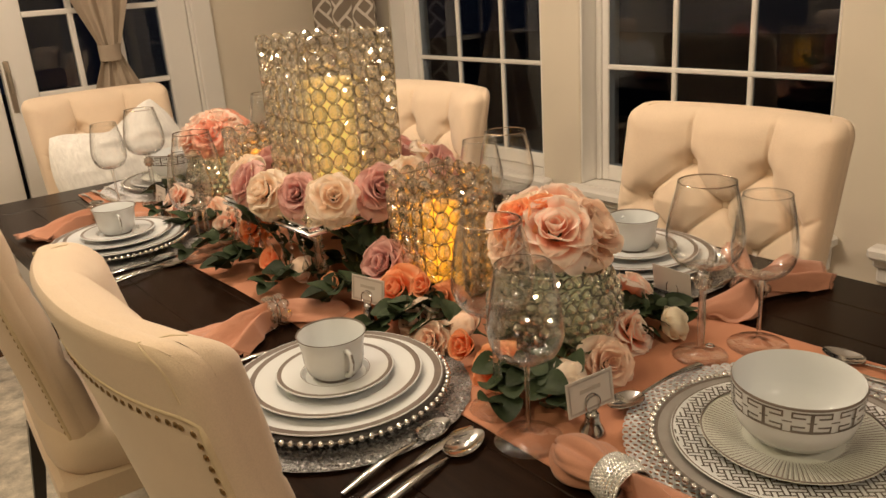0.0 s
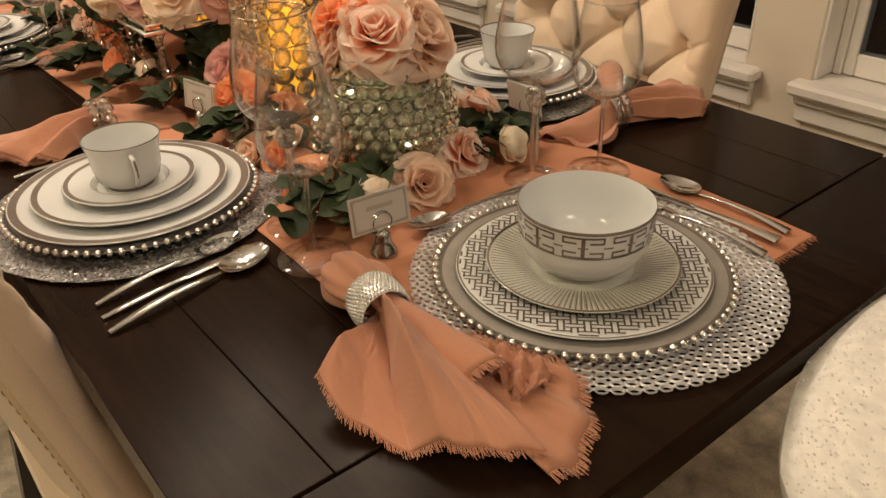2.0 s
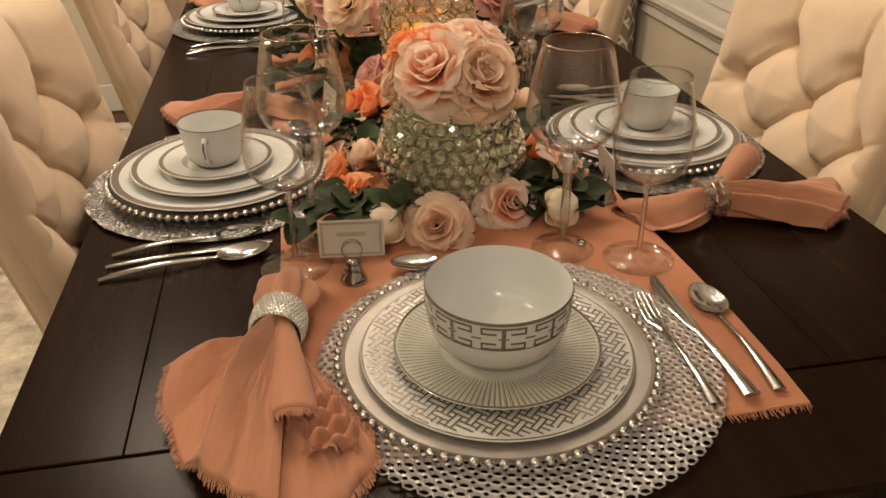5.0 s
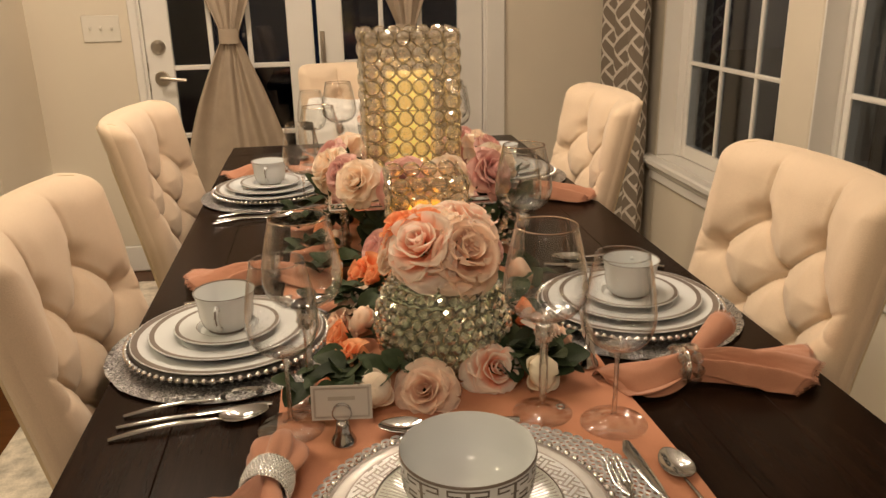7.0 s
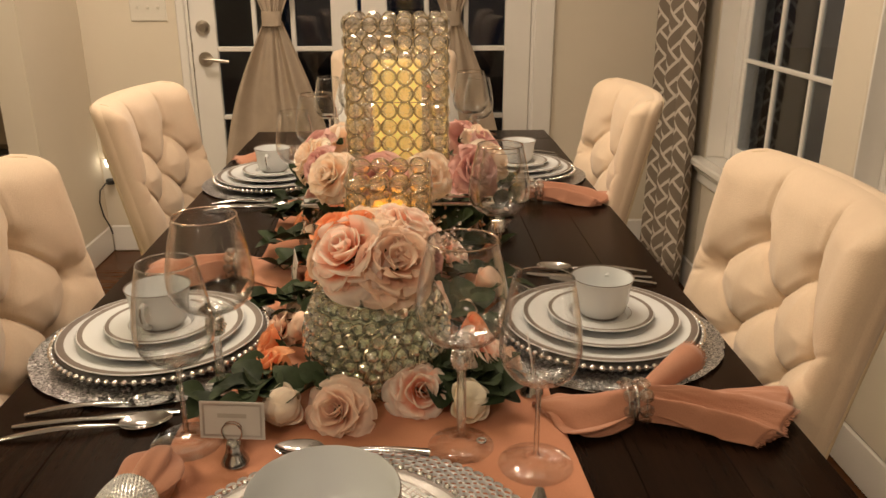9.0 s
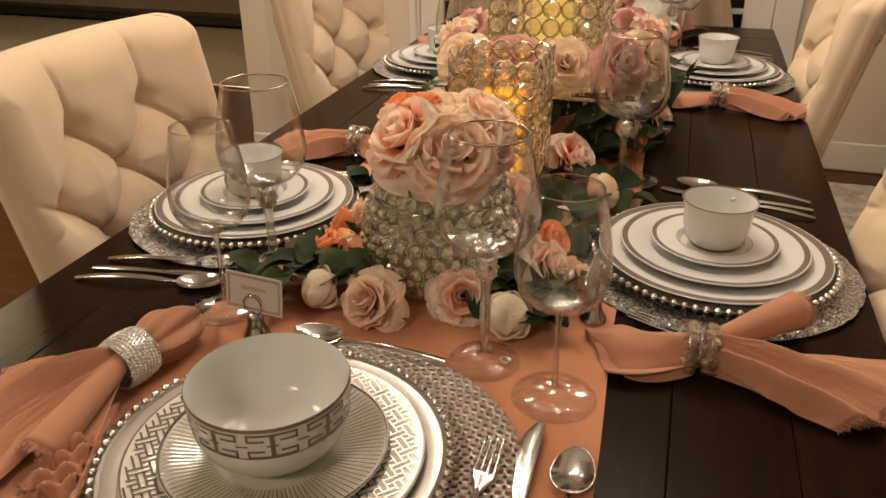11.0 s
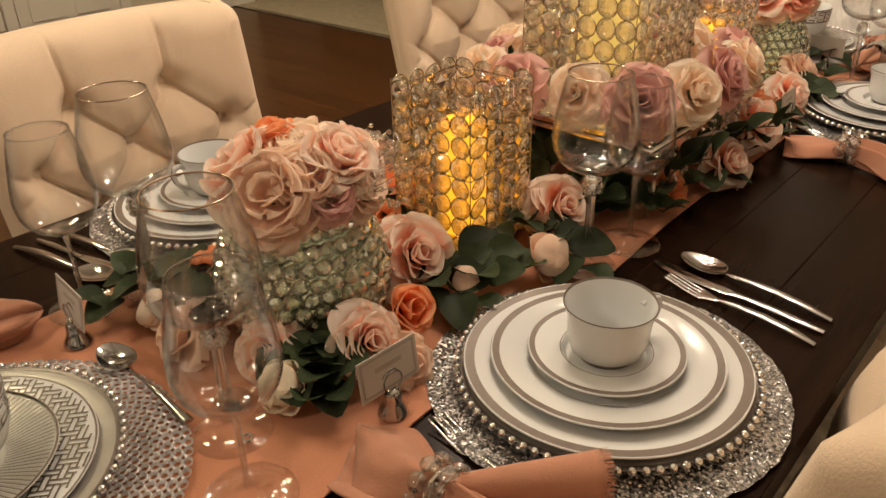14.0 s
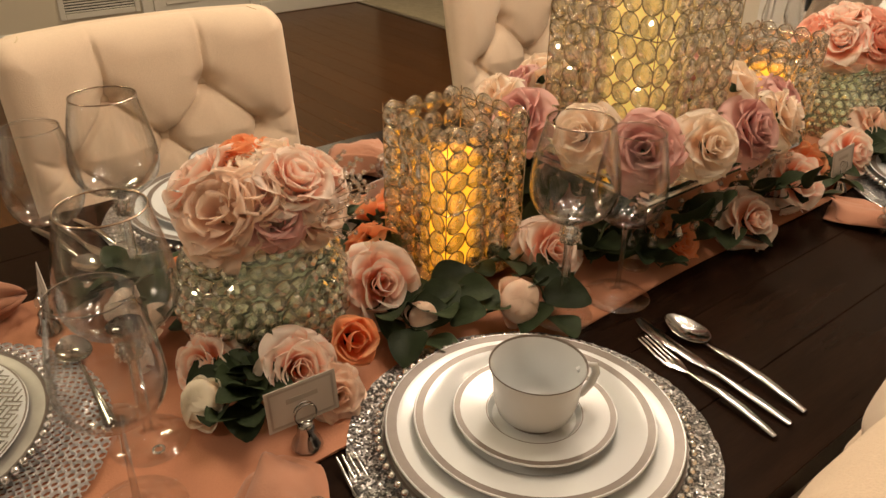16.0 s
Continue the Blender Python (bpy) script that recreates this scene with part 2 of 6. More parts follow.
def glitter(name):
    """Crushed-glass glitter: tiny flakes, each with its own tone and tilt."""
    mt = bpy.data.materials.new(name)
    mt.use_nodes = True
    nt = mt.node_tree
    bs = nt.nodes["Principled BSDF"]
    bs.inputs["Roughness"].default_value = 0.28
    bs.inputs["Metallic"].default_value = 0.7
    tc = nt.nodes.new("ShaderNodeTexCoord")
    vo = nt.nodes.new("ShaderNodeTexVoronoi")
    vo.inputs["Scale"].default_value = 480
    nt.links.new(tc.outputs["Object"], vo.inputs["Vector"])
    sp = nt.nodes.new("ShaderNodeSeparateColor")
    nt.links.new(vo.outputs["Color"], sp.inputs[0])
    ramp = nt.nodes.new("ShaderNodeMapRange")
    ramp.inputs[3].default_value, ramp.inputs[4].default_value = 0.12, 1.0
    nt.links.new(math_node(nt, "POWER", sp.outputs[0], 1.8), ramp.inputs[0])
    tone = nt.nodes.new("ShaderNodeVectorMath")
    tone.operation = "SCALE"
    tone.inputs[0].default_value = (0.80, 0.79, 0.78)
    nt.links.new(ramp.outputs[0], tone.inputs["Scale"])
    nt.links.new(tone.outputs[0], bs.inputs["Base Color"])
    sub = nt.nodes.new("ShaderNodeVectorMath")
    sub.operation = "SUBTRACT"
    sub.inputs[1].default_value = (0.5, 0.5, 0.5)
    nt.links.new(vo.outputs["Color"], sub.inputs[0])
    sc = nt.nodes.new("ShaderNodeVectorMath")
    sc.operation = "SCALE"
    sc.inputs["Scale"].default_value = 1.25
    nt.links.new(sub.outputs[0], sc.inputs[0])
    geo = nt.nodes.new("ShaderNodeNewGeometry")
    ad = nt.nodes.new("ShaderNodeVectorMath")
    nt.links.new(geo.outputs["Normal"], ad.inputs[0])
    nt.links.new(sc.outputs[0], ad.inputs[1])
    nm = nt.nodes.new("ShaderNodeVectorMath")
    nm.operation = "NORMALIZE"
    nt.links.new(ad.outputs[0], nm.inputs[0])
    nt.links.new(nm.outputs[0], bs.inputs["Normal"])
    return mt


def frosted(name, colour, through=0.5):
    """Milky glass that scatters the light on both sides."""
    mt = bpy.data.materials.new(name)
    mt.use_nodes = True
    nt = mt.node_tree
    nt.nodes.remove(nt.nodes["Principled BSDF"])
    df, tl, gl = nt.nodes.new("ShaderNodeBsdfDiffuse"), nt.nodes.new("ShaderNodeBsdfTranslucent"), nt.nodes.new("ShaderNodeBsdfGlossy")
    gl.inputs["Roughness"].default_value = 0.1
    ns = nt.nodes.new("ShaderNodeTexNoise")
    ns.inputs["Scale"].default_value = 90
    tc = nt.nodes.new("ShaderNodeTexCoord")
    nt.links.new(tc.outputs["Object"], ns.inputs["Vector"])
    mr = nt.nodes.new("ShaderNodeMapRange")
    mr.inputs[1].default_value, mr.inputs[2].default_value, mr.inputs[3].default_value, mr.inputs[4].default_value = 0.3, 0.7, 0.45, 1.2
    nt.links.new(ns.outputs["Fac"], mr.inputs[0])
    sc = nt.nodes.new("ShaderNodeVectorMath")
    sc.operation = "SCALE"
    sc.inputs[0].default_value = colour
    nt.links.new(mr.outputs[0], sc.inputs["Scale"])
    for n in (df, tl):
        nt.links.new(sc.outputs[0], n.inputs[0])
    a, b = nt.nodes.new("ShaderNodeMixShader"), nt.nodes.new("ShaderNodeMixShader")
    a.inputs[0].default_value, b.inputs[0].default_value = through, 0.10
    nt.links.new(df.outputs[0], a.inputs[1])
    nt.links.new(tl.outputs[0], a.inputs[2])
    nt.links.new(a.outputs[0], b.inputs[1])
    nt.links.new(gl.outputs[0], b.inputs[2])
    nt.links.new(b.outputs[0], nt.nodes["Material Output"].inputs["Surface"])
    return mt


WALL = material("wall_paint", (0.70, 0.63, 0.515), 0.75, spread=0.03, scale=1.5, bump=0.06, bump_scale=220)
TRIM = material("white_trim_paint", (0.78, 0.75, 0.70), 0.4, spread=0.03, scale=4)
CEIL = material("ceiling_paint", (0.78, 0.75, 0.70), 0.85, spread=0.02, scale=2)
FLOOR = material("dark_floor_wood", (0.080, 0.031, 0.0092), 0.24, spread=0.18, scale=4, fine=0.06, bump=0.03, bump_scale=30, random_tone=0.14, stretch=(0.6, 6, 1), spec=0.17)
CARPET = material("beige_carpet", (0.36, 0.31, 0.22), 0.95, spread=0.12, scale=20, fine=0.25, bump=0.8, bump_scale=300)
RUG = material("patterned_rug", (0.55, 0.50, 0.42), 0.95, spread=0.45, scale=16, fine=0.3, bump=0.8, bump_scale=240)
TABLE = material("espresso_wood", (0.0142, 0.0069, 0.0040), 0.25, spread=0.35, scale=6, fine=0.25, bump=0.06, bump_scale=70, random_tone=0.15, stretch=(8, 0.7, 1), spec=0.065)
LEG = material("dark_leg_wood", (0.014, 0.009, 0.007), 0.35, spread=0.3, scale=14)
LINEN = material("cream_linen", (0.70, 0.550, 0.402), 0.88, spread=0.05, scale=5, fine=0.10, bump=0.35, bump_scale=520, sheen=0.25)
SOFA = material("taupe_sofa_fabric", (0.20, 0.155, 0.108), 0.9, spread=0.12, scale=6, fine=0.12, bump=0.4, bump_scale=300)
PIPING = material("cream_piping", (0.66, 0.53, 0.35), 0.85, spread=0.06, scale=60, bump=0.2, bump_scale=500)
NAIL = material("antique_brass", (0.36, 0.25, 0.13), 0.3, 1.0, spread=0.25, scale=90)
CLOTH = material("terracotta_cloth", (0.455, 0.212, 0.130), 0.92, spread=0.07, scale=9, fine=0.10, bump=0.3, bump_scale=600, sheen=0.2)
RUNNER = material("terracotta_runner", (0.49, 0.215, 0.122), 0.9, spread=0.08, scale=5, fine=0.08, bump=0.25, bump_scale=500)
CHINA = material("white_china", (0.66, 0.68, 0.685), 0.16, spread=0.015, scale=5, coat=0.05, spec=0.26)
BAND = material("platinum_band", (0.180, 0.150, 0.130), 0.30, 0.10, spread=0.12, scale=50, spec=0.25)
KEYLINE = material("grey_key_print", (0.22, 0.19, 0.165), 0.26, 0.55, spread=0.2, scale=80)
CELADON = material("ribbed_pale_plate", (0.62, 0.63, 0.57), 0.16, spread=0.03, scale=8, coat=0.4)
STEEL = material("polished_steel", (0.47, 0.465, 0.455), 0.15, 1.0, spread=0.06, scale=30)
SILVER = material("silver_bead", (0.82, 0.825, 0.82), 0.20, 1.0, spread=0.1, scale=50)
MATSILVER = material("silver_vinyl", (0.70, 0.70, 0.715), 0.38, 0.4, spread=0.15, scale=60, bump=0.1, bump_scale=200)
NICKEL = material("satin_nickel", (0.55, 0.50, 0.43), 0.3, 1.0, spread=0.08, scale=30)
WIRE = material("champagne_wire", (0.46, 0.40, 0.29), 0.25, 1.0, spread=0.15, scale=80)
GLITTER = glitter("silver_glitter")
GLASS = thin_glass("clear_glass", (0.996, 0.997, 0.995), 0.085, 1.5, 2.7, 0.85)
RIMGLASS = material("silver_rim", (0.50, 0.38, 0.29), 0.2, 1.0, spread=0.1, scale=50)
STEM = solid_glass("stem_glass", (0.985, 0.985, 0.975), 0.0, 1.45, 0.45, 0.08)
LENS = thin_glass("glass_bottom", (0.97, 0.97, 0.965), 0.05, 1.9, 1.6, 0.45)
CHARGER = material("silvered_glass", (0.34, 0.32, 0.295), 0.32, 0.3, spread=0.1, scale=30, coat=0.15)
CRYSTAL = solid_glass("cut_crystal", (0.985, 0.975, 0.955), 0.012, 1.50, 0.50, 0.19)
GREENCRYSTAL = solid_glass("pale_green_crystal", (0.97, 0.985, 0.91), 0.012, 1.52, 0.14, 0.26, 0.04)
PANE = thin_glass("window_pane", (0.55, 0.60, 0.66), 0.01, 1.72, 3.0, 0.70)
DRAPE = material("taupe_drape", (0.41, 0.33, 0.25), 0.9, spread=0.08, scale=12, fine=0.12, bump=0.3, bump_scale=400)
TRELLIS = trellis_cloth("trellis_cloth", (0.21, 0.170, 0.130), (0.62, 0.56, 0.48))
DARK = material("near_black_filler", (0.010, 0.011, 0.013), 0.9, spread=0.4, scale=0.7)
PLASTIC = material("ivory_plastic", (0.72, 0.68, 0.60), 0.35, spread=0.02)
BLACK = material("black_rubber", (0.02, 0.018, 0.016), 0.5, spread=0.1)
PILLOW = material("white_sequin_cloth", (0.80, 0.78, 0.74), 0.75, spread=0.10, scale=14, fine=0.22, bump=1.0, bump_scale=110, stretch=(1.0, 1.0, 0.3), sheen=0.3)
SEQUIN = material("sequin", (0.84, 0.82, 0.80), 0.30, 0.25, spread=0.2, scale=100)
CARD = material("white_card", (0.54, 0.50, 0.455), 0.7, spread=0.02)
INK = material("grey_ink", (0.40, 0.36, 0.31), 0.7, spread=0.1)
BORDER = material("silver_card_border", (0.42, 0.38, 0.34), 0.35, 0.5, spread=0.1)
LEAF = material("eucalyptus_leaf", (0.030, 0.043, 0.020), 0.55, spread=0.3, scale=40, bump=0.25, bump_scale=220, random_tone=0.35, spec=0.15)
STALK = material("garland_stem", (0.06, 0.085, 0.035), 0.6, spread=0.2, scale=30)
MIRROR = material("mirror_tray", (0.80, 0.80, 0.78), 0.03, 1.0, spread=0.01)
WAX = glowing("warm_wax", (1.0, 0.62, 0.13), 0.60, (0.75, 0.60, 0.30))
WAXLIT = glowing("lit_amber_wax", (1.0, 0.40, 0.015), 1.35, (0.8, 0.5, 0.12))
GLOW = glowing("vase_light", (0.90, 1.0, 0.66), 80.0)
NIGHTLIGHT = glowing("night_light", (1.0, 0.9, 0.7), 6.0)

# ---- structure ----
TOP = 0.76
WX, FY, LX, HX = 1.203, 3.33, -7.2, -4.72


def slab(name, lo, hi, mt, label="", r=0.0, category=""):
    return solo(name, Build().box(lo, hi, r), mt, Matrix(), label, category, "", "structure", 30)


# floors
slab("subfloor", (LX - 0.2, -3.2, -0.12), (1.6, 9.4, -0.02), DARK, "dark boards under the floor covering", category="floor")
floor_ob = thing("floor", Matrix(), "dark reddish-brown polished hardwood plank floor", "floor", kind="structure")
slab("carpet", (LX, 3.83, -0.02), (-1.60, 9.2, 0.006), CARPET, "plain beige wall-to-wall carpet in the next room", category="carpet")
rug_b = Build()


def rug_fn(u, v):
    return (-1.18 + 2.3 * u, -0.62 + 3.75 * v, 0.013 + 0.0015 * math.sin(90 * u) * math.sin(130 * v))


rug_b.grid(rug_fn, 40, 60).box((-1.18, -0.62, 0.002), (1.12, 3.13, 0.0125), 0.002)
solo("rug", rug_b, RUG, Matrix(), "cream and grey distressed-pattern rug under the table", "rug")

# right wall: plain reveals, narrow sashes, one deep sill to each window
WF = WX + 0.010
WIN = [(1.815, 2.700, 1.850, 2.605), (0.790, 1.640, 0.815, 1.585), (-0.235, 0.615, -0.210, 0.560), (-1.260, -0.410, -1.235, -0.465)]
SILL, HEAD, RAIL = 0.606, 2.15, 0.974
wall_r = Build()
edges = [3.5] + [y for a, b, _, _ in WIN for y in (b, a)] + [-3.2]
for k in range(0, len(edges), 2):
    wall_r.box((WF, edges[k + 1], 0), (WX + 0.22, edges[k], 2.6), 0.004)
for a, b, _, _ in WIN:
    wall_r.box((WF, a, 0), (WX + 0.22, b, SILL - 0.056))
    wall_r.box((WF, a, HEAD), (WX + 0.22, b, 2.6), 0.003)
solo("wall_east", wall_r, WALL, Matrix(), "plain beige painted wall with tall windows", "wall", "", "structure", 30)
for a, b, y0, y1 in WIN:
    k = WIN.index((a, b, y0, y1)) + 1
    win = thing("window_%d" % k, Matrix(), "white-framed grid window, night-dark glass, deep white sill", "window", "windows", "structure")
    d = WX + 0.10
    z0, z1 = SILL + 0.034, HEAD - 0.05
    for lo, hi in ((a, a + 0.008), (b - 0.008, b)):
        part("jamb", Build().box((WF + 0.003, lo + 0.0004, SILL - 0.021), (d + 0.05, hi - 0.0004, HEAD - 0.001), 0.002), TRIM, win)
    fr = Build()
    # outer frame, then the sash a little behind it with a small step
    fr.box((d - 0.018, a + 0.009, SILL - 0.021), (d + 0.04, y0 - 0.012, HEAD - 0.001), 0.003)
    fr.box((d - 0.018, y1 + 0.026, SILL - 0.021), (d + 0.04, b - 0.009, HEAD - 0.001), 0.003)
    fr.box((d - 0.010, y1, SILL - 0.020), (d + 0.03, y1 + 0.0255, HEAD - 0.002), 0.003)
    fr.box((d - 0.010, y0 - 0.0115, SILL - 0.020), (d + 0.03, y0, HEAD - 0.002), 0.003)
    fr.box((d - 0.009, y0, SILL - 0.020), (d + 0.029, y1, z0), 0.004)
    fr.box((d - 0.009, y0, z1), (d + 0.029, y1, HEAD - 0.001), 0.004)
    part("window_frame", fr, TRIM, win, "white window sash")
    for j in (1, 2):
        y = y0 + (y1 - y0) * j / 3
        part("muntin", Build().box((d - 0.010, y - 0.008, z0), (d + 0.008, y + 0.008, z1), 0.003), TRIM, win)
    for z in (RAIL, RAIL + 0.35, RAIL + 0.72):
        part("muntin", Build().box((d - 0.011, y0, z - 0.008), (d + 0.009, y1, z + 0.008), 0.003), TRIM, win)
    pane = part("pane", Build().box((d - 0.002, y0, z0), (d + 0.002, y1, z1)), PANE, win, "dark night-time glass pane")
    pane.visible_shadow = False
    part("window_sill", Build().box((WX - 0.045, a - 0.050, SILL - 0.055), (WF - 0.0005, b + 0.035, SILL - 0.022), 0.008).box((WF, a + 0.001, SILL - 0.0545), (d + 0.05, b - 0.001, SILL - 0.0225)), TRIM, win, "deep white painted sill")
    part("apron", Build().box((WF - 0.018, a - 0.035, SILL - 0.125), (WF - 0.0005, b + 0.020, SILL - 0.056), 0.006).box((WF - 0.030, a - 0.042, SILL - 0.080), (WF - 0.0185, b + 0.027, SILL - 0.056), 0.005), TRIM, win)
slab("baseboard", (WF - 0.015, -3.2, 0.0), (WF - 0.0005, 3.315, 0.13), TRIM, "white baseboard along the window wall", 0.006)

# far wall with the double glazed door
DOOR = [(-0.955, -0.205), (-0.185, 0.585)]
DH = 2.08
slab("wall_north", (-1.437, FY, 0), (-0.985, FY + 0.16, 2.6), WALL, "plain beige painted wall beside the glazed door")
slab("wall_north", (0.615, FY, 0), (WF - 0.001, FY + 0.16, 2.6), WALL, "plain beige painted wall beside the glazed door")
slab("wall_north", (-0.985, FY, DH + 0.03), (0.615, FY + 0.16, 2.6), WALL, "plain beige painted wall above the glazed door")
slab("door_frame", (-0.985, FY + 0.002, 0), (-0.957, FY + 0.158, DH + 0.03), TRIM, "white door jamb")
slab("door_frame", (0.587, FY + 0.002, 0), (0.615, FY + 0.158, DH + 0.03), TRIM, "white door jamb")
for lo, hi in ((-1.005, -0.968), (0.598, 0.69)):
    slab("trim", (lo, FY - 0.02, 0), (hi, FY - 0.0005, DH + 0.09), TRIM, "white door casing", 0.005)
slab("trim", (-1.005, FY - 0.022, DH + 0.012), (0.69, FY - 0.0005, DH + 0.1), TRIM, "white door casing", 0.005)
slab("baseboard", (-1.423, FY - 0.014, 0), (-1.006, FY - 0.0005, 0.13), TRIM, "white baseboard beside the door", 0.006)
slab("baseboard", (0.691, FY - 0.014, 0), (WF - 0.001, FY - 0.0005, 0.13), TRIM, "white baseboard beside the door", 0.006)
ROWS_Z = [0.335, 0.645, 0.955, 1.265, 1.575]
for (a, b) in DOOR:
    k = DOOR.index((a, b)) + 1
    door = thing("door_%d" % k, Matrix(), "closed white glazed door with dark grid panes", "door", "double door", "structure")
    g0, g1 = (a + 0.115, b - 0.118)
    zb, zt = 0.30, DH - 0.15
    leaf = Build()
    y0, y1 = FY + 0.01, FY + 0.055
    leaf.box((a, y0, 0.01), (g0, y1, DH), 0.004).box((g1, y0, 0.01), (b, y1, DH), 0.004)
    leaf.box((g0, y0 + 0.001, 0.01), (g1, y1 - 0.001, zb), 0.003).box((g0, y0 + 0.001, zt), (g1, y1 - 0.001, DH), 0.003)
    part("door_leaf", leaf, TRIM, door)
    for j in (1, 2):
        x = g0 + (g1 - g0) * j / 3
        part("muntin", Build().box((x - 0.011, y0 + 0.006, zb), (x + 0.011, y1 - 0.006, zt), 0.003), TRIM, door)
    for z in ROWS_Z:
        part("muntin", Build().box((g0, y0 + 0.005, z - 0.011), (g1, y1 - 0.005, z + 0.011), 0.003), TRIM, door)
    p = part("pane", Build().box((g0, y0 + 0.02, zb), (g1, y0 + 0.024, zt)), PANE, door, "dark night-time glass pane")
    p.visible_shadow = False
    if k == 1:
        hx = a + 0.058
        lever = Build().lathe([(0, -0.012), (0.030, -0.012), (0.033, -0.008), (0.033, 0.0), (0, 0.0)], 24).shift(pose(hx, y0 - 0.0005, 0.912, -90))
        lever.tube([(hx, y0, 0.912), (hx, y0 - 0.045, 0.912)], 0.010, 10)
        lever.tube([(hx, y0 - 0.045, 0.912), (hx + 0.03, y0 - 0.050, 0.914), (hx + 0.075, y0 - 0.046, 0.908), (hx + 0.11, y0 - 0.042, 0.905)], lambda s: 0.0105 - 0.003 * s, 10)
        part("door_handle", lever, NICKEL, door, "satin nickel lever handle")
        bolt = Build().lathe([(0, -0.022), (0.018, -0.022), (0.024, -0.014), (0.030, -0.010), (0.033, 0.0)], 24).shift(pose(hx - 0.002, y0 - 0.0005, 1.05, -90))
        part("deadbolt", bolt, NICKEL, door, "round satin nickel deadbolt")
        for z in (0.93, 1.02):
            part("hinge", Build().box((a - 0.014, y0 - 0.006, z - 0.075), (a + 0.002, y0 + 0.004, z - 0.035), 0.002), NICKEL, door)
    else:
        ctr = Build().tube([(a + 0.02, y0 - 0.004, 0.98), (a + 0.02, y0 - 0.02, 0.98), (a + 0.02, y0 - 0.02, 1.06)], 0.005, 8).box((a + 0.008, y0 - 0.006, 0.90), (a + 0.03, y0 + 0.002, 1.10), 0.003)
        part("flush_bolt", ctr, NICKEL, door)

# partition stub, other walls, ceiling
slab("wall_west", (-1.555, 2.75, 0), (-1.437, FY + 0.16, 2.6), WALL, "short beige partition wall beside the door")
slab("baseboard", (-1.4365, 2.752, 0), (-1.423, FY - 0.014, 0.13), TRIM, "white baseboard on the partition", 0.006)
slab("baseboard", (-1.555, 2.737, 0), (-1.423, 2.7495, 0.13), TRIM, "white baseboard round the end of the partition", 0.006)
slab("wall_hall", (HX - 0.14, -3.2, 0), (HX, 4.0, 2.6), WALL, "plain beige wall of the hall")
slab("wall_lounge_west", (LX - 0.2, -3.2, 0), (LX, 9.4, 2.6), WALL, "plain beige wall of the next room")
slab("baseboard", (HX + 0.0005, 2.955, 0), (HX + 0.015, 4.0, 0.10), TRIM, "white baseboard of the hall", 0.006)
slab("baseboard", (HX + 0.0005, -3.2, 0), (HX + 0.015, 1.55, 0.10), TRIM, "white baseboard of the hall", 0.006)
slab("trim", (-4.72, 3.795, 0.0005), (-1.557, 3.829, 0.009), NICKEL, "thin metal strip between floor and carpet", 0.003)
hall_door = thing("door_3", Matrix(), "closed white panelled hall door in a white casing", "door", "", "structure")
leaf = Build().box((HX + 0.004, 2.18, 0.008), (HX + 0.020, 2.87, 2.03), 0.003)
for z0, z1 in ((0.16, 0.90), (1.02, 1.90)):
    for y0 in (2.26, 2.555):
        leaf.box((HX + 0.0205, y0, z0), (HX + 0.027, y0 + 0.235, z1), 0.006)
part("door_leaf", leaf, TRIM, hall_door)
part("casing", Build().box((HX + 0.0005, 2.875, 0), (HX + 0.024, 2.95, 2.11), 0.005).box((HX + 0.0005, 2.10, 0), (HX + 0.024, 2.175, 2.11), 0.005), TRIM, hall_door)
vent = thing("air_vent", Matrix(), "white louvred return-air vent low on the hall wall", "vent")
part("frame", Build().box((HX + 0.001, 1.58, 0.14), (HX + 0.016, 1.615, 0.78), 0.003).box((HX + 0.001, 2.055, 0.14), (HX + 0.016, 2.09, 0.78), 0.003).box((HX + 0.001, 1.616, 0.14), (HX + 0.015, 2.054, 0.175), 0.003).box((HX + 0.001, 1.616, 0.745), (HX + 0.015, 2.054, 0.78), 0.003), TRIM, vent)
part("backing", Build().box((HX + 0.0008, 1.616, 0.176), (HX + 0.003, 2.054, 0.744)), BLACK, vent)
louvre = Build().box((HX + 0.0035, 1.617, 0), (HX + 0.012, 2.053, 0.009), 0.002).mesh("slat", [TRIM], 30)
for k in range(33):
    part("slat", louvre, None, vent, m=Matrix.Translation((0, 0, 0.180 + 0.017 * k)))
slab("wall_south", (LX, -3.4, 0), (WX + 0.22, -3.2, 2.6), WALL, "plain beige wall behind")
slab("wall_lounge", (LX, 9.2, 0), (-1.437, 9.4, 2.6), WALL, "plain beige wall of the next room")
slab("wall_lounge_side", (-1.555, FY + 0.16, 0), (-1.437, 9.2, 2.6), WALL, "plain beige wall of the next room")
slab("ceiling", (LX - 0.2, -3.4, 2.6), (WX + 0.22, 9.4, 2.75), CEIL, "flat white ceiling")
# dark backdrop behind the panes: the night is in the slabs' colour
slab("ground", (-3.0, FY + 0.5, -0.6), (14.0, 16.0, -0.2), DARK, "near-black ground outside the windows, night put into its colour")
slab("ground_2", (WX + 0.4, -12.0, -0.6), (14.0, FY + 0.49, -0.21), DARK, "near-black ground outside the windows, night put into its colour")

